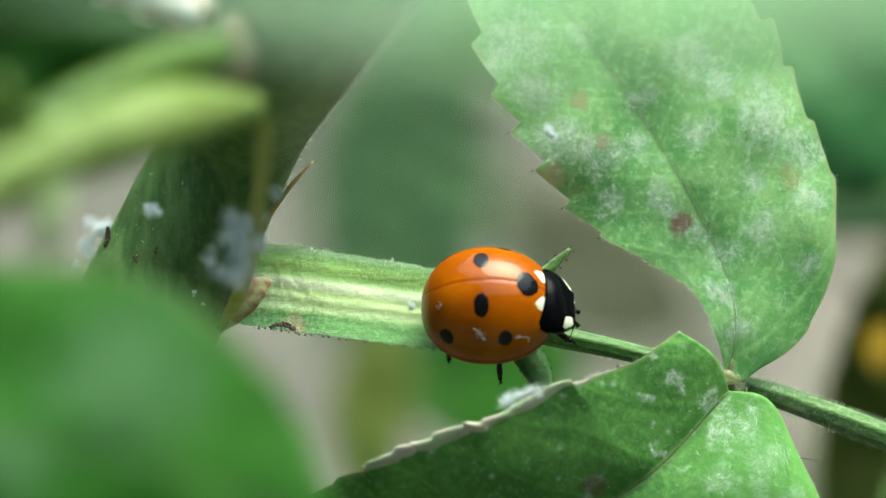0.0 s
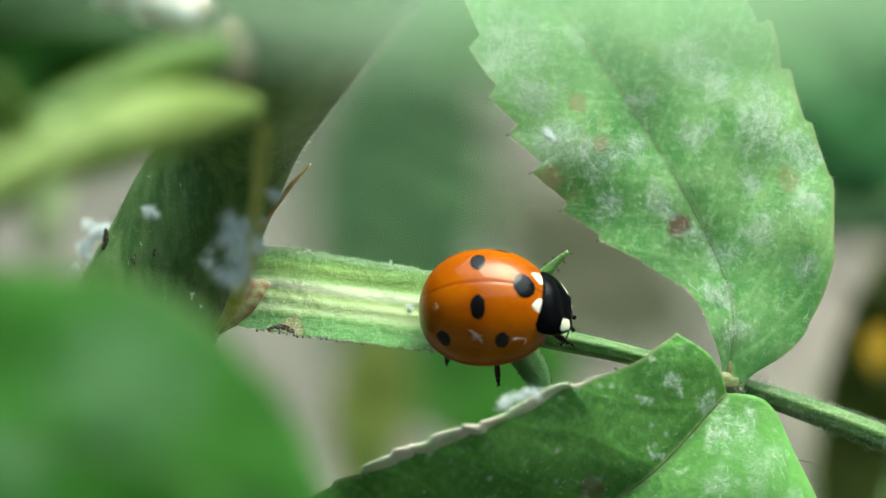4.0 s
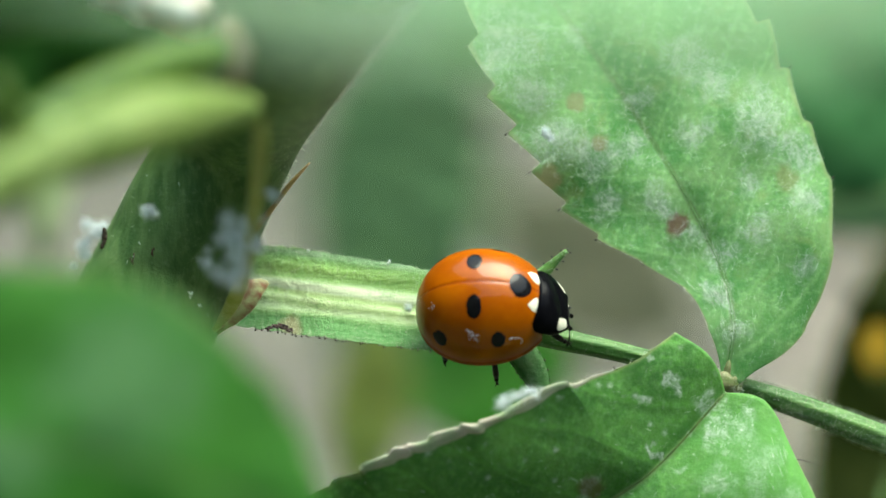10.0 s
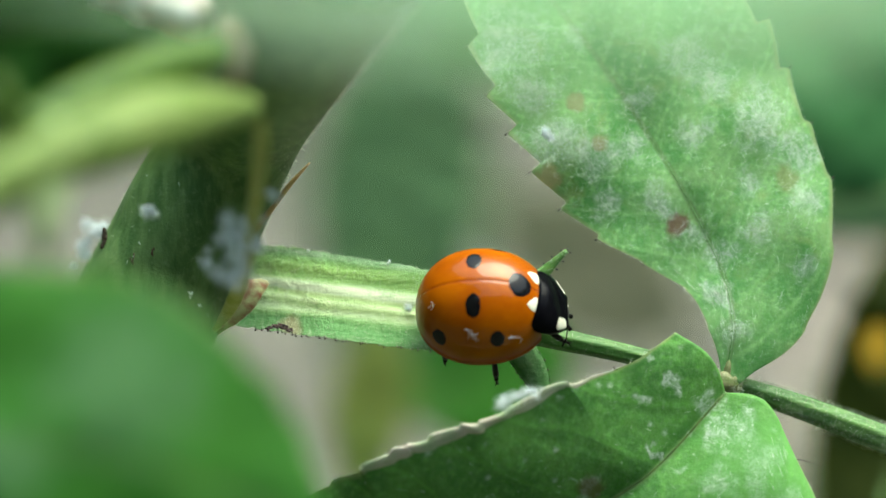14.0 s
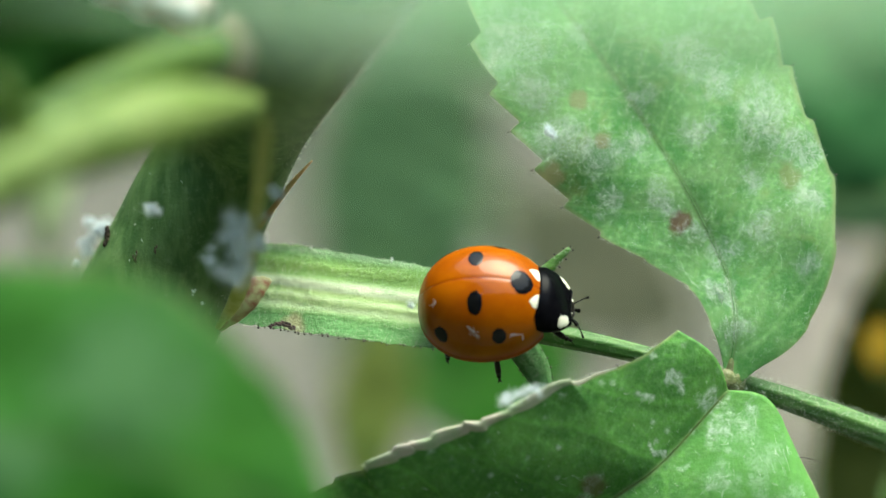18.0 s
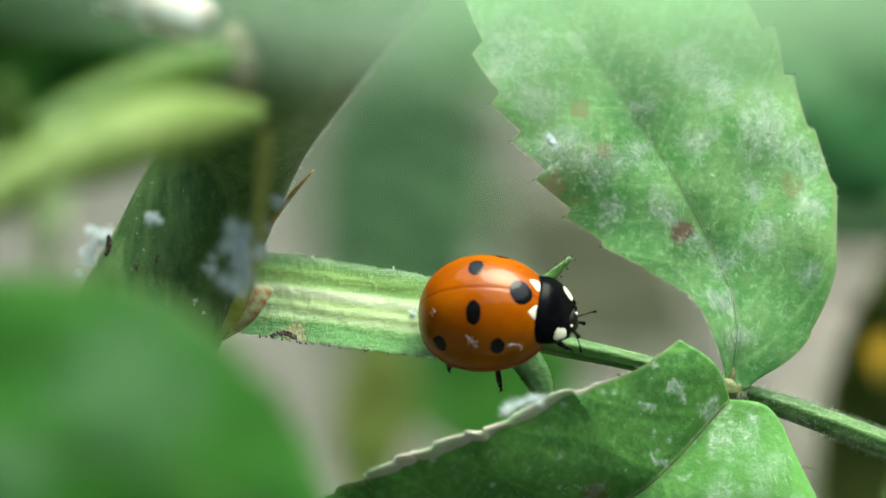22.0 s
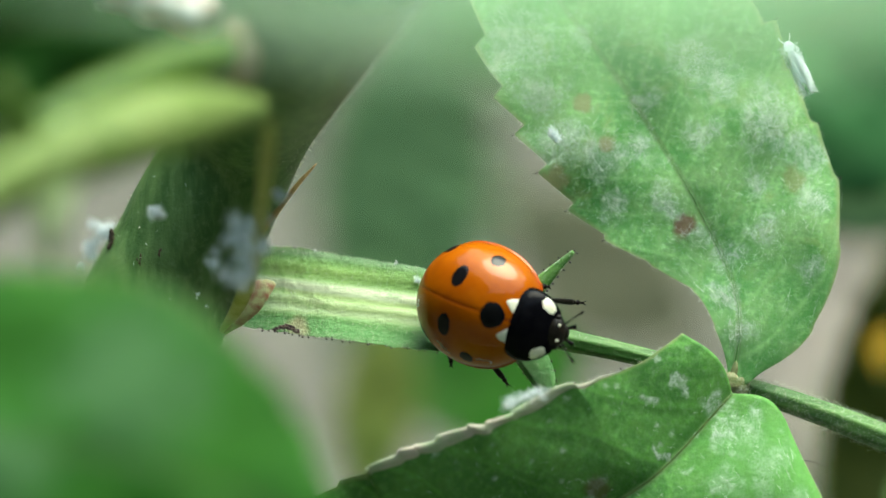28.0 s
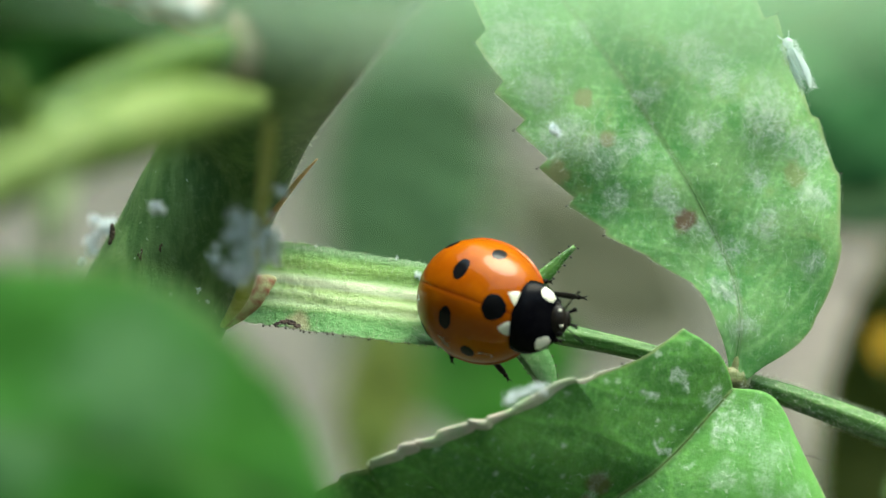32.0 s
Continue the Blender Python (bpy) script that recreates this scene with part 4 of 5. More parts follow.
def build_other_leaves():
    mid = [deep(x, z, -45) for x, z in ((-33, -7.0), (-26, -8.3), (-20.5, -9.1), (-15.2, -10.0), (-10.0, -11.5), (-4.6, -14.4))]
    near = thing("rose_leaflet", mid[0], "smooth green rose leaflet close to the lens", "leaf", "rose leaves")
    part("blade", blade(mid, [2.0, 5.0, 6.0, 5.95, 3.75, 0.1], [2.0, 4.5, 5.0, 5.0, 3.5, 0.1], 60, 10, (-0.15, 0.0), (-0.05, -0.05), (0, -1, 0), 0.2, ripple=0.5, depth=0.05,
                        spacing=4.0, seed=2.0, teeth=16, tooth=0.3), MAT_NEAR, near)
    part("petiole", stem([mid[0], Vector(mid[0]) + Vector((-2.5, 0.8, 0.6)), Vector(mid[0]) + Vector((-5, 2, 0.8))], [0.35, 0.32, 0.3], 8, 10), MAT_RACHIS, near)
    simple_leaf("rose_leaflet", [(-7.6, -106, 5.3), (0, -105, 5.9), (6, -104, 5.9), (13, -103, 6.3)], 3.1, MAT_VEIL, "pale green rose leaflet hanging above the twig", "rose leaves", face=(0, -0.75, 0.66), seed=6.0)
    far = [
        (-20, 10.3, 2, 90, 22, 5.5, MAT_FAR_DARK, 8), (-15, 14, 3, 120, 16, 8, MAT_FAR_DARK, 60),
        (-1.9, 3.0, 4, 400, 23, 4.4, MAT_FAR_SHADE, 84), (4, 13, 3, 260, 14, 5, MAT_FAR, 170),
        (18, 9.5, 10, 60, 22, 9, MAT_FAR_COOL, 20), (20.5, 3.6, 3, 130, 13, 3.6, MAT_FAR_SHADE, 10),
        (7.4, -1.0, 2, 330, 12, 3.6, MAT_FAR_DUN, -35), (2.4, -6.3, 2, 150, 9, 3.6, MAT_FAR, 15), (-3.3, -7.5, 2, 140, 10, 1.9, MAT_FAR_YELLOW, 82),
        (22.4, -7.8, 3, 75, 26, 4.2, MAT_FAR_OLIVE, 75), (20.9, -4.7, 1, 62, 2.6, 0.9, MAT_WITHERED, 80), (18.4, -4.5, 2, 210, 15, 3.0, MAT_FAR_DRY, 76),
        (-22, -12, 2, 120, 14, 6, MAT_FAR, 40),
    ]
    for i, (x, z, dz, y, length, width, material, turn) in enumerate(far):
        k = 1 + y / 160.0
        a = radians(turn)
        d = Vector((math.cos(a), 0.25, math.sin(a))) * length * k / 2
        c = Vector(deep(x, z, y))
        label = {MAT_FAR_DUN: "dun greyish-green leaf added behind the rose to tone the path", MAT_FAR_OLIVE: "dark olive garden leaf behind the rose", MAT_FAR_SHADE: "bluish green garden leaf behind the rose", MAT_FAR_DARK: "garden leaf behind the rose with shade put into its dark green", MAT_FAR: "green garden leaf behind the rose", MAT_FAR_COOL: "cool green garden leaf behind the rose", MAT_FAR_DRY: "greyish-beige leaf added behind the rose to brighten the path",
                 MAT_FAR_YELLOW: "yellowing green garden leaf behind the rose", MAT_WITHERED: "small withered orange-brown leaf behind the rose"}[material]
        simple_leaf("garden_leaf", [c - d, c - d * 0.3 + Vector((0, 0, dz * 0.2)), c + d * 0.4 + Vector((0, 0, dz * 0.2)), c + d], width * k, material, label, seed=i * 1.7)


# ---- ladybird, in its own millimetres: x forward, y to its left, z up from its belly ----
A, FRONT, Bw, C = 3.09, 3.35, 2.89, 2.72


def girth(x):
    q, e = min(x / FRONT if x > 0 else -x / A, 1.0), 2.1
    return (1 - q ** e) ** (1 / e)


def shell_point(x, phi, out=0.0):
    r = girth(x)
    return Vector((x * (1 + out / 3), (Bw * r + out) * math.sin(phi), (C * r + out) * math.cos(phi)))


def elytron(side):
    bm = bmesh.new()
    n, m = 56, 40
    rows = []
    for i in range(n + 1):
        x = 2.88 - (2.88 + A) * (0.5 - 0.5 * math.cos(math.pi * i / n))
        row = []
        for j in range(m + 1):
            phi = math.pi / 2 * j / m
            p = shell_point(x, phi)
            if j == 0:
                p.z -= 0.018
            p.y += 0.004
            row.append(bm.verts.new((p.x, side * p.y, p.z)))
        e = shell_point(x, math.pi / 2)
        k = min(1, girth(x) * 2)
        for oy, oz in ((0.07 * k, -0.04), (0.09 * k, -0.1), (0.0, -0.13), (-0.4 * k, -0.05)):
            row.append(bm.verts.new((e.x, side * max(e.y + oy, 0.0), oz)))
        rows.append(row)
    for a, b in zip(rows, rows[1:]):
        for j in range(len(a) - 1):
            bm.faces.new((a[j], a[j + 1], b[j + 1], b[j]))
    bmesh.ops.remove_doubles(bm, verts=bm.verts[:], dist=1e-4)
    return bm


def patch(x0, phi0, rx, ry, out=0.014, rough=0.06, seed=0, power=2.0, point=shell_point):
    """A marking laid on the shell."""
    bm = bmesh.new()
    rings = [[bm.verts.new(point(x0, phi0, out))]]
    seg = 32
    for k in range(1, 7):
        ring = []
        for i in range(seg):
            a = 2 * math.pi * i / seg
            c, s = math.cos(a), math.sin(a)
            q = (abs(c) ** power + abs(s) ** power) ** (-1 / power)
            q *= (1 + rough * noise.noise(Vector((c * 2.2 + seed, s * 2.2, seed)))) * k / 6
            x = x0 + rx * q * c
            ring.append(bm.verts.new(point(x, phi0 + ry * q * s / 2.7, out if k < 6 else out * 0.2)))
        rings.append(ring)
    for i in range(seg):
        bm.faces.new((rings[0][0], rings[1][i], rings[1][(i + 1) % seg]))
    for a, b in zip(rings[1:], rings[2:]):
        for i in range(seg):
            bm.faces.new((a[i], b[i], b[(i + 1) % seg], a[(i + 1) % seg]))
    return bm


def pronotum_point(x, phi, out=0.0):
    s = min(max((x + 0.3) / 1.9, 0), 1)
    w = float(catmull([[q] for q in (1.6, 1.74, 1.68, 1.42, 0.95)], s)[0]) + out
    h = float(catmull([[q] for q in (1.05, 1.08, 0.9, 0.62, 0.28)], s)[0]) + out
    return Vector((x + 0.22 * abs(math.sin(phi)) ** 3 * (s - 0.3), w * math.sin(phi), h * math.cos(phi) - 0.25))


def pronotum():
    bm = bmesh.new()
    rows = []
    for i in range(23):
        x = -0.3 + 1.9 * i / 22
        row = []
        for j in range(41):
            phi = radians(-96 + 192 * j / 40)
            p = pronotum_point(x, phi)
            row.append(bm.verts.new(p))
        rows.append(row)
    for a, b in zip(rows, rows[1:]):
        for j in range(40):
            bm.faces.new((a[j], a[j + 1], b[j + 1], b[j]))
        bm.faces.new((a[0], b[0], b[40], a[40]))
    bm.faces.new(rows[0])
    bm.faces.new(rows[-1][::-1])
    return bm


JOINT = Vector((2.72, 0, 0.92))
HEADJOINT = Vector((1.35, 0, -0.2))
# hip in its own space; foot on the twig, before and after it turns
LEGS = ((1, (1.5, 0.8, 0.1), (4.6, 1.8, -3.5), (6.6, -0.3, -2.45)), (-1, (1.5, -0.8, 0.1), (6.35, 0.2, -4.5), (6.1, 0.2, -4.7)),
        (1, (0.3, 1.2, 0.0), (3.6, 1.6, -0.9), (5.0, 0.8, -1.7)), (-1, (0.3, -1.2, 0.0), (2.75, 0.3, -6.4), (2.95, 0.2, -6.4)),
        (1, (-1.1, 1.0, 0.0), (0.2, 1.4, -0.9), (0.2, 1.4, -0.9)), (-1, (-1.1, -1.0, 0.0), (0.25, 0.4, -5.4), (0.25, 0.6, -5.2)))


def build_leg(parent, length, bend=1.0):
    def line(pts, radii, seg=10):
        return stem([(x * length, 0, z * bend) for x, z in pts], radii, seg, 12)
    leg = loose("leg", line([(0, 0), (0.22, 0.3), (0.42, 0.5)], [0.18, 0.24, 0.18]), MAT_LEG, parent)
    loose("tibia", line([(0.41, 0.5), (0.6, 0.32), (0.78, 0.14)], [0.11, 0.14, 0.15]), MAT_LEG, leg)
    foot = line([(0.77, 0.14), (0.81, 0.1), (0.85, 0.07), (0.88, 0.06), (0.92, 0.04), (0.97, 0.02)], [0.07, 0.13, 0.07, 0.13, 0.06, 0.07])
    for y in (-0.05, 0.05):
        tube(foot, [(0.96 * length, y * 0.4, 0.02), (length, y * 1.6, 0.0), (length * 1.03, y * 2.4, -0.06)], [0.035, 0.025, 0.01], 6, 6)
    loose("tarsus", foot, MAT_LEG, leg, "jointed black foot with two claws")
    return leg


FEELERS = []


def build_ladybird():
    bug = new("ladybird")
    tagged(bug, "orange seven-spotted ladybird with a glossy domed shell on the rose stalk", "ladybird")
    ORIGIN[bug.name] = Vector((0, 0, 0))
    halves = {}
    for side in (1, -1):
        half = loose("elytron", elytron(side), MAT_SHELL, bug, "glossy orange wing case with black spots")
        halves[side] = half
        for i, (x, y, rx, ry) in enumerate(((-0.27, 1.22, 0.36, 0.55), (0.86, 2.4, 0.34, 0.42), (-1.88, 2.1, 0.33, 0.5))):
            phi = math.asin(min(y / (Bw * girth(x)), 0.99))
            loose("spot", patch(x, side * phi, rx, ry, seed=i * 3 + side, rough=0.1), MAT_SPOT, half)
        loose("marking", patch(2.62, side * 0.4, 0.4, 0.54, 0.016, 0.1, side, 1.1), MAT_CREAM, half, "cream-white triangular mark")
    loose("spot", patch(1.9, 0, 0.52, 0.7, 0.018, 0.1, 9), MAT_SPOT, bug, "large shared black spot")
    bm = bmesh.new()
    ball(bm, (-0.2, 0, 0.1), (2.5, 2.3, 0.45), 28, 14)
    loose("abdomen", bm, MAT_LEG, bug, "black underside")
    lint = bmesh.new()
    rng = random.Random(3)
    for x, phi, n, k in ((-0.33, -0.92, 9, 0.36), (-0.15, -0.98, 5, 0.3), (-0.45, -0.86, 4, 0.25), (1.45, -1.02, 5, 0.25), (-2.1, -0.4, 3, 0.4)):
        for _ in range(n):
            w, m = rng.uniform(0, 6.3), k * rng.uniform(0.3, 1.0)
            e = (x + m * math.cos(w), phi + m * math.sin(w) / 2.6)
            hair(lint, [shell_point(x, phi, 0.02), shell_point((x + e[0]) / 2, (phi + e[1]) / 2, 0.05), shell_point(*e, 0.02)], [0.014, 0.01, 0.006])
    curl = [shell_point(1.45 + 0.5 * math.sin(u * 2.4), -1.02 - 0.05 * u - 0.16 * u * u, 0.05) for u in (0, 0.15, 0.3, 0.45, 0.6, 0.75, 0.9)]
    for p, q in zip(curl, curl[1:]):
        hair(lint, [p, q], [0.012, 0.012])
    loose("lint", lint, MAT_WOOL, bug, "white lint on the shell")

    neck = loose("pronotum", pronotum(), MAT_BLACK, bug, "black neck shield with cream corner marks")
    for side in (1, -1):
        loose("marking", patch(1.14, side * 0.98, 0.29, 0.84, 0.016, 0.2, side * 2, 3.0, pronotum_point), MAT_CREAM, neck, "cream-white corner mark")
    head = bmesh.new()
    ball(head, (0.35, 0, 0), (0.5, 0.78, 0.42), 24, 14)
    ball(head, (0.72, 0, -0.12), (0.28, 0.42, 0.26), 16, 10)
    head = loose("head", head, MAT_HEAD, bug, "black head with two cream spots")
    for side in (1, -1):
        bm = bmesh.new()
        ball(bm, (0.5, side * 0.36, 0.33), (0.09, 0.08, 0.05), 12, 8)
        loose("marking", bm, MAT_CREAM, head, "small cream spot")
        bm = bmesh.new()
        ball(bm, (0.38, side * 0.7, 0.1), (0.2, 0.14, 0.18), 12, 8)
        loose("eye", bm, MAT_LEG, head)
        bm = stem([(0.68, side * 0.38, 0.03), (0.9, side * 0.62, 0.24), (1.2, side * 0.95, 0.32), (1.48, side * 1.2, 0.26)], [0.045, 0.032, 0.032, 0.065], 8, 14)
        FEELERS.append((loose("antenna", bm, MAT_LEG, head), Vector((0.72, side * 0.4, 0.05))))
        bm = stem([(0.8, side * 0.22, -0.15), (1.05, side * 0.34, -0.08), (1.26, side * 0.42, -0.1)], [0.06, 0.08, 0.12], 8, 8)
        loose("palp", bm, MAT_LEG, head)
    legs = []
    for k, (side, hip, before, after) in enumerate(LEGS):
        reach = (min if k == 1 else max)((m.inverted() @ (Vector(foot) * MM) / MM - Vector(hip)).length for m, foot in ((BUG_ROWS[0][1], before), (BUG_ROWS[-1][1], after)))
        legs.append(build_leg(bug, max(reach, 1.6), 1.0 if k else 1.9))
    return bug, neck, head, legs


# the ladybird's way: seconds, x, z, and its turn
BUG_WAY = [
    (0, 2.05, -2.75, 60.7, -0.1, -0.1), (1, 2.06, -2.75, 60.5, -0.1, -0.7), (2, 2.06, -2.74, 60.6, -0.1, -0.8), (3, 2.06, -2.74, 60.5, -0.2, -1.2),
    (6, 1.99, -2.74, 60.4, -0.4, -1.7), (7, 2.00, -2.74, 60.6, -0.5, -2.0), (8, 1.99, -2.75, 60.4, -0.5, -2.1), (9, 1.98, -2.75, 60.6, -0.4, -2.3),
    (10, 1.97, -2.75, 60.5, -0.3, -2.4), (11, 1.97, -2.75, 60.2, -0.3, -2.8), (12, 1.97, -2.74, 60.3, -0.2, -3.0), (13, 1.96, -2.74, 59.9, -0.1, -2.9),
    (14, 1.95, -2.74, 59.8, -0.1, -2.7), (17, 1.95, -2.74, 59.6, -0.1, -3.1), (18, 1.93, -2.73, 59.6, -0.1, -3.4), (19, 1.91, -2.73, 59.7, -0.0, -4.3),
    (20, 1.89, -2.72, 59.8, 0.1, -4.6), (21, 1.87, -2.71, 60.1, 0.6, -4.9), (22, 1.87, -2.71, 60.3, 0.8, -5.1), (22.5, 1.79, -2.69, 59.0, 2.8, -5.5),
    (23, 1.75, -2.83, 62.4, 5.5, -2.8), (23.5, 1.96, -2.76, 67.0, 14.3, 7.7), (24, 2.03, -2.71, 71.4, 18.9, 10.0), (24.5, 1.92, -2.71, 71.6, 18.1, 2.3),
    (25, 2.02, -2.66, 80.6, 17.0, -21.5), (25.5, 1.7, -2.43, 87.6, 21.0, -29.5), (27.5, 1.65, -2.48, 86.9, 20.4, -30.0), (28, 1.62, -2.5, 86.2, 18.9, -29.5),
    (29, 1.6, -2.6, 83.0, 16.0, -29.4), (30, 1.53, -2.55, 83.2, 16.2, -28.5), (31, 1.48, -2.55, 82.2, 16.4, -28.0), (32, 1.59, -2.56, 82.4, 17.0, -29.4)]
BUG_ROWS = [(t, pose(x * MM, -1.0 * MM, z * MM, a, b, c)) for t, x, z, a, b, c in BUG_WAY]
# neck: seconds, nod down, turn to its left, lean; the head goes on the same way
NECK_WAY = [(0, 27, -3, -9), (2, 27, -3, -9), (3, 29, -5, -12), (6, 30, -5, -12), (7, 30, -5, -12), (8, 26, -3, -9), (9, 24, -2, -6), (10, 30, -4, -11),
            (11, 30, -4, -11), (12, 29, -4, -11), (13, 30, -4, -11), (14, 30, -4, -12), (16.5, 20, -2, -6), (17, 8, 0, 0), (17.5, 20, -4, -4), (18, 25, -4, -6),
            (19, 28, 2, -5), (20, 28, 2, -6), (20.5, 14, 2, 0), (21, 14, 0, 0), (22, 22, -8, -2), (22.5, 30, -4, -6), (23, 30, 2, -6), (23.5, 16, -6, -8), (24, 10, -5, -8),
            (24.5, 20, -6, 0), (25, 18, -2, 0), (25.5, 15, 8, 0), (27.5, 20, 2, 0), (28, 14, 4, 0), (29, 14, 12, 0), (30, 15, 5, 0), (31, 15, 11, 0), (32, 14, 12, 0)]


# ---- whiteflies ----
def build_whitefly(name, label):
    fly = new(name)
    tagged(fly, label, "insect", "whiteflies")
    bm = bmesh.new()
    ball(bm, (0, 0, 0), (0.95, 0.24, 0.26), 16, 10, lumps=0.15)
    ball(bm, (1.0, 0, 0.03), (0.28, 0.26, 0.24), 12, 8)
    loose("body", bm, MAT_WOOL, fly)
    for side in (1, -1):
        bm = bmesh.new()
        prof = [0.05, 0.2, 0.28, 0.31, 0.24, 0.05]
        grid = []
        for i in range(11):
            s = i / 10
            w = float(catmull([[q] for q in prof], s)[0])
            grid.append([bm.verts.new((0.7 - 2.1 * s, side * (0.1 + w * f), 0.34 - 0.35 * f * f + z)) for f, z in ((0, 0), (0.5, 0), (1, 0), (1, -0.03), (0.5, -0.03), (0, -0.03))])
        for a, b in zip(grid, grid[1:]):
            for j in range(6):
                bm.faces.new((a[j], a[(j + 1) % 6], b[(j + 1) % 6], b[j]))
        bm.faces.new(grid[0])
        bm.faces.new(grid[-1][::-1])
        loose("wing", bm, MAT_WOOL, fly, "powdery white wing")
        for k in range(3):
            bm = stem([(0.6 - 0.4 * k, side * 0.2, -0.1), (0.65 - 0.45 * k, side * 0.32, -0.1), (0.7 - 0.5 * k, side * 0.36, -0.35)], [0.035, 0.03, 0.02], 6, 8)
            loose("leg", bm, MAT_WOOL, fly)
        loose("antenna", stem([(1.2, side * 0.12, 0.1), (1.4, side * 0.25, 0.15), (1.55, side * 0.3, 0.05)], [0.03, 0.02, 0.015], 6, 6), MAT_WOOL, fly)
    rng = random.Random(33)
    roots = []
    for _ in range(900):
        s, w = rng.uniform(-1, 1), rng.uniform(-1.9, 1.9)
        o = Vector((0.3 * s, math.sin(w), math.cos(w) * 0.7))
        roots.append((Vector((-0.2 + 1.25 * s, 0.27 * math.sin(w), 0.26 * math.cos(w))), o + Vector((-0.5, 0, 0))))
    loose("powder", strands(bmesh.new(), roots, 0.24, 0.006, rng, spread=0.9), MAT_WOOL, fly, "powdery white wax")
    return fly


FLUFFS = []


def build_scraps():
    rng = random.Random(21)
    flake = thing("wax_flake", deep(5.1, 5.5, 0.4), "small white wax flake on the mildewed leaflet", "flake")
    part("flake", wool(bmesh.new(), deep(5.15, 5.5, 0.15), 0.5, 80, rng, 0.35), MAT_WOOL, flake)
    for s, f, size, n in ((0.56, 0.02, 0.32, 26), (0.515, -1.0, 0.14, 8), (0.3, -1.0, 0.12, 6)):
        p = wing_point(s, f)[0] + WING_FACE * 0.04
        fluff = thing("wax_fluff", p, "tiny white wax fluff on the winged leaf stalk", "flake", "wax fluffs")
        part("fluff", wool(bmesh.new(), p, size, n, rng, 0.4, 0.006), MAT_WOOL, fluff)
        FLUFFS.append(fluff)
    tuft = thing("wool_tuft", deep(3.5, -7.0, -5), "bluish white wax wool on the leaflet's dry edge", "wool")
    bm = wool(bmesh.new(), deep(3.1, -7.3, -5.4), 0.7, 55, rng, 0.34, 0.005)
    wool(bm, deep(3.9, -7.02, -5.3), 0.7, 45, rng, 0.34, 0.005)
    wool(bm, deep(4.6, -6.75, -5.2), 0.5, 30, rng, 0.34, 0.005)
    part("wool", bm, MAT_WOOL, tuft)


def in_twig(m):
    return BRANCH @ m


def fly_pose(x, y, z, turn):
    """A whitefly on a leaf facing the lens, its head turned by that many degrees from the x axis."""
    return BRANCH @ pose(x * MM, y * MM, z * MM, 0, 0, 0) @ pose(0, 0, 0, 0, -turn, 0) @ pose(0, 0, 0, 75, 0, 0)


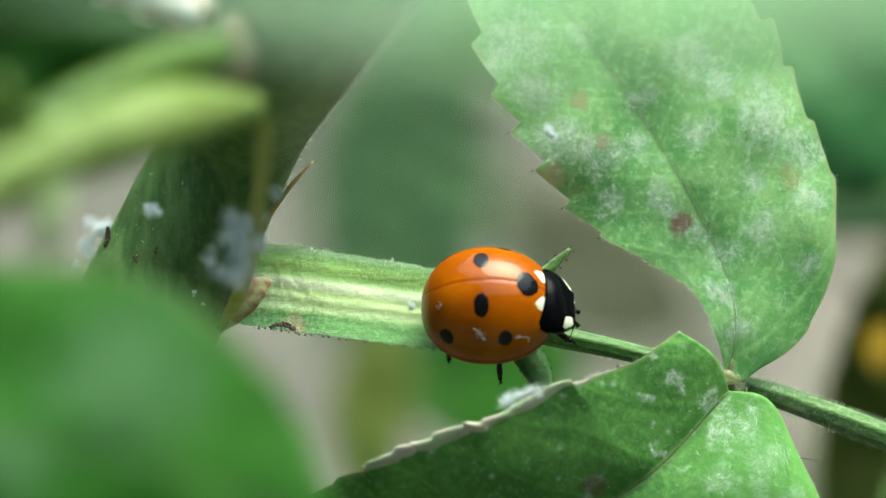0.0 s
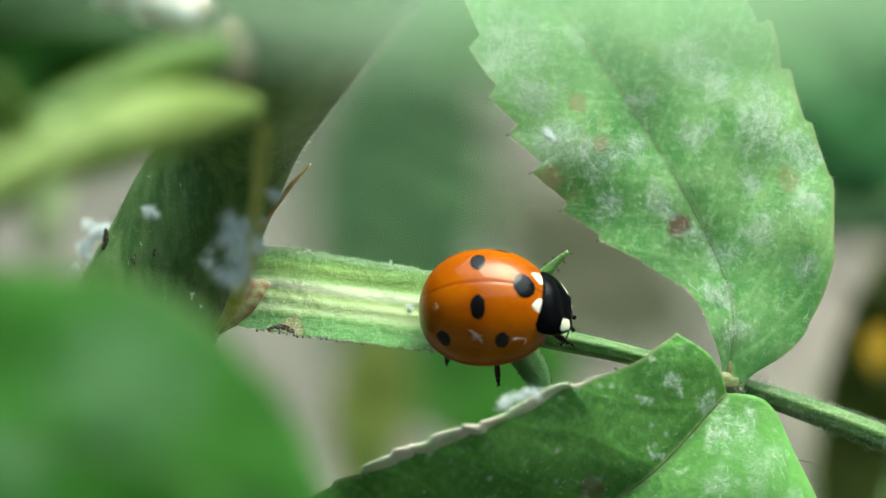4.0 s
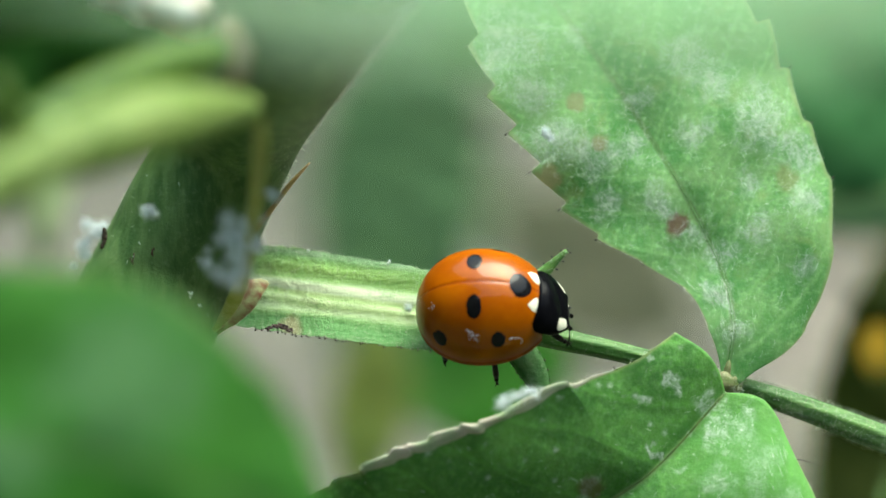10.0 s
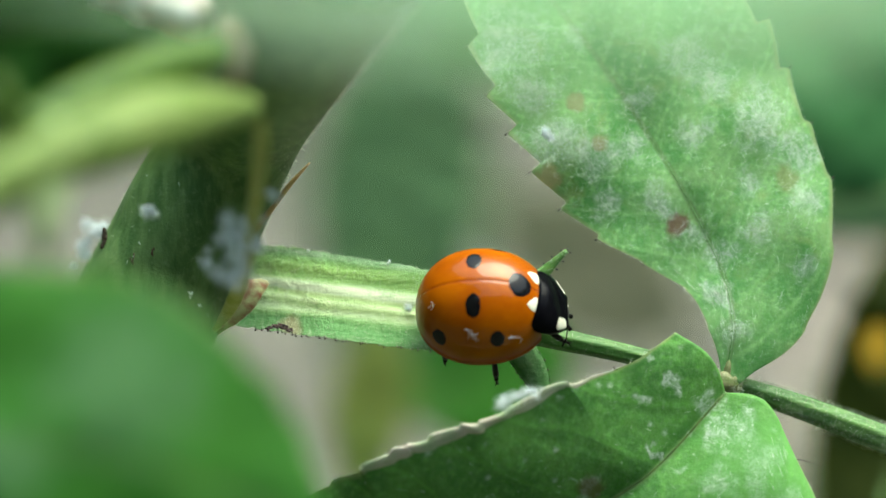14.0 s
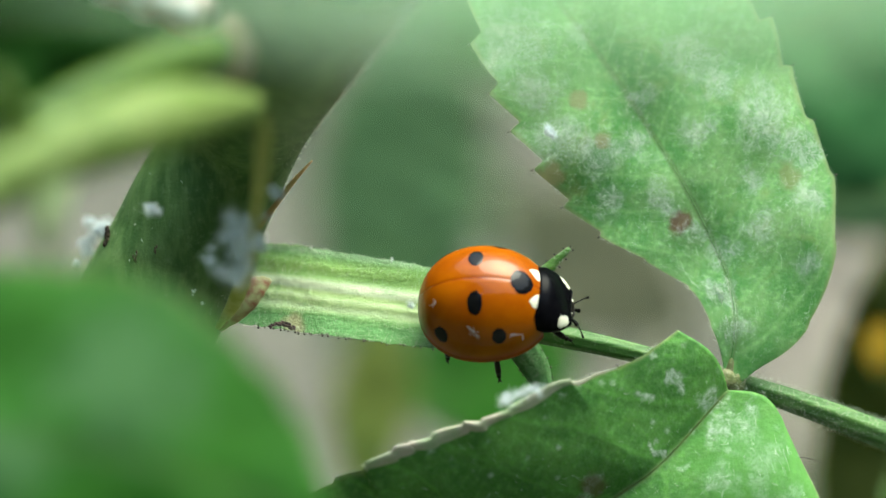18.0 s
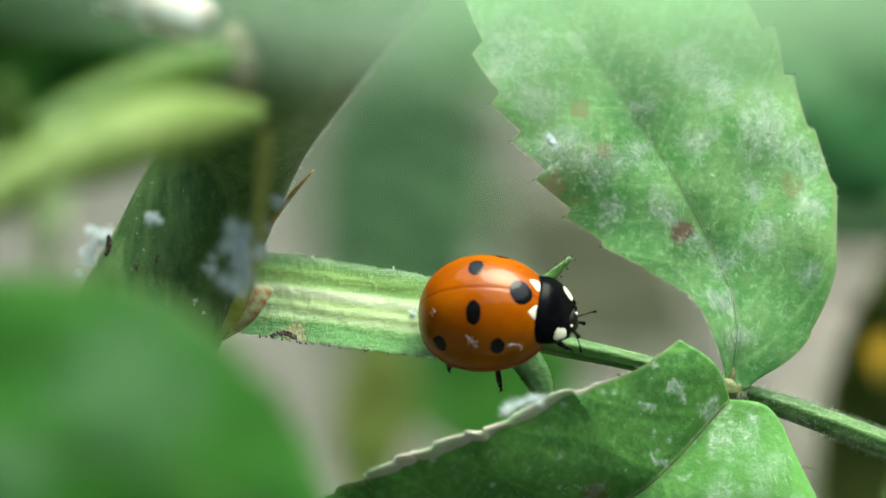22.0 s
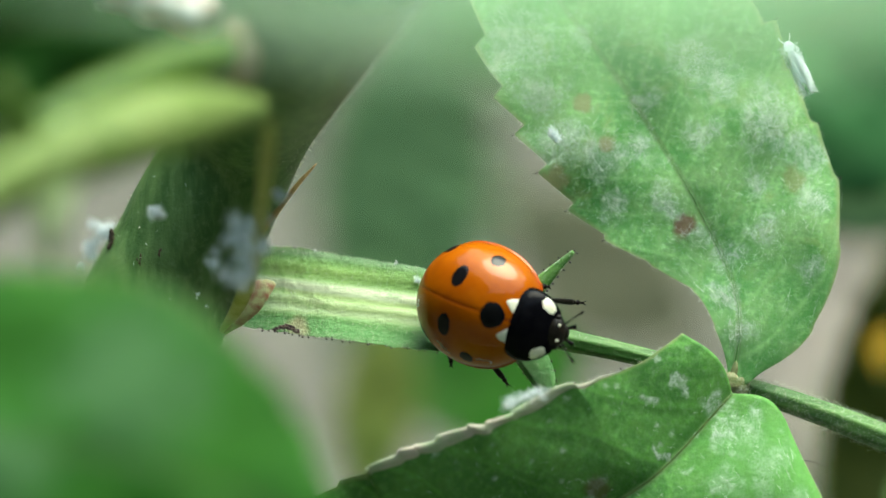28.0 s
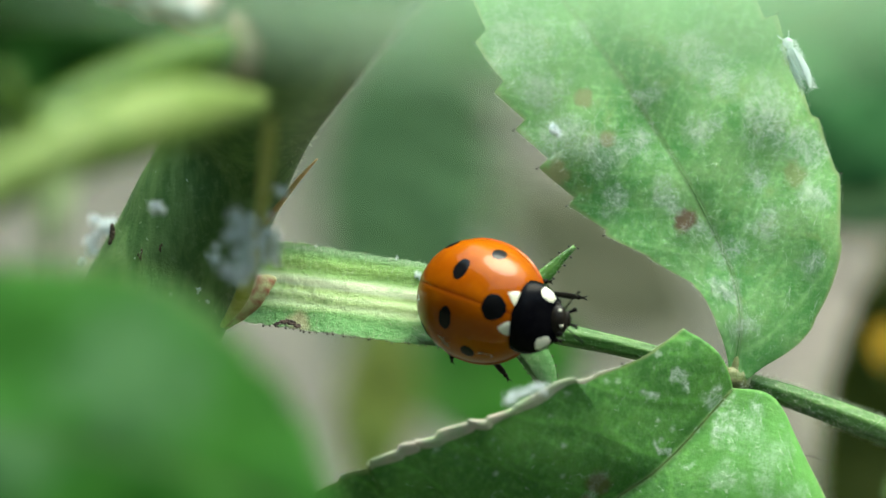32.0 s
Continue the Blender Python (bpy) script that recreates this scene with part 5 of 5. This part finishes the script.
def motions():
    walk(BUG, [(t, in_twig(m)) for t, m in BUG_ROWS])
    necks = [(t, Matrix.Translation(JOINT * MM) @ pose(0, 0, 0, lean, nod, turn)) for t, nod, turn, lean in NECK_WAY]
    walk(NECK, necks)
    tuck = Vector((-0.3, 0, -0.08))
    walk(HEAD, [(t, m @ Matrix.Translation((HEADJOINT + tuck * min(1, max(0, (nod - 17) / 9))) * MM) @ pose(0, 0, 0, 0, nod * 0.6, turn)) for (t, m), (_, nod, turn, _) in zip(necks, NECK_WAY)])
    # the antennae fold back under the head, and come out when it looks about
    fold = [(0, 1), (7.4, 1), (7.9, 0.1), (9.3, 0.1), (9.9, 0.6), (13.2, 0.7), (16.2, 1), (16.7, 0), (18.2, 0.1), (18.6, 1), (20.2, 1), (20.5, 0), (22.3, 0.2), (22.8, 0.9), (23.6, 0.8), (24.2, 0.1), (32, 0)]
    for feeler, base in FEELERS:
        walk(feeler, [(t, Matrix.Translation(base * MM) @ pose(0, 0, 0, 0, 85 * k, 0) @ Matrix.Translation(-base * MM)) for t, k in fold])
    for leg, (side, hip, before, after) in zip(LEG_OBJECTS, LEGS):
        rows = []
        for t, m in BUG_ROWS:
            foot = Vector(before).lerp(Vector(after), min(max((t - 23) / 2, 0), 1))
            f = m.inverted() @ (foot * MM)
            d = (f - Vector(hip) * MM).normalized()
            y = Vector((0, 0, 1)).cross(d).normalized()
            z = d.cross(y)
            turn = Matrix((d, y, z)).transposed().to_4x4()
            rows.append((t, Matrix.Translation(Vector(hip) * MM) @ turn))
        walk(leg, rows)
    # the beetle's turn pushes one bit of fluff up the stalk
    here, there = (BRANCH @ Matrix.Translation((wing_point(s, f)[0] + WING_FACE * 0.04) * MM) for s, f in ((0.56, 0.02), (0.565, -0.64)))
    walk(FLUFFS[0], [(0, here), (23.0, here), (24.0, there), (32, there)])
    # one whitefly creeps round the leaf's edge, the other climbs out from behind the stipule
    walk(FLY_EDGE, [(0, fly_pose(15.6, 3.4, 8.6, 118)), (24.6, fly_pose(15.6, 3.4, 8.6, 118)), (25.1, fly_pose(15.9, 2.6, 8.7, 116)), (25.5, fly_pose(16.5, 1.6, 8.75, 115)),
                    (27.5, fly_pose(16.75, 0.6, 8.85, 114)), (29, fly_pose(16.7, 0.5, 8.9, 114)), (32, fly_pose(16.65, 0.5, 8.8, 114))])
    out = [(0, -9.2, 1.0, 0.4), (28.6, -9.2, 1.0, 0.4), (29.0, -8.6, -8, 0.3), (29.2, -8.0, -11, 0.3), (29.5, -8.4, -11, 0.2), (29.6, -7.75, -11, 0.25), (29.8, -8.3, -11, 0.2),
           (30.0, -7.35, -11, 0.3), (30.2, -8.0, -11, 0.1), (30.7, -7.6, -11, 0.2), (31.0, -8.0, -11, 0.2), (31.3, -7.45, -11, 0.2), (32, -7.3, -11, 0.3)]
    walk(FLY_CANE, [(t, BRANCH @ pose((x - 0.55) * MM, y * MM, (z - 0.35) * MM, 0, -35, -86)) for t, x, y, z in out])


build_setting()
build_rose_leaf()
build_cane()
build_soft_stalks()
build_other_leaves()
BUG, NECK, HEAD, LEG_OBJECTS = build_ladybird()
FLY_EDGE = build_whitefly("whitefly", "tiny powdery white insect on the leaflet's edge")
FLY_CANE = build_whitefly("whitefly", "tiny white insect among wax wool on the cane")
build_scraps()
motions()
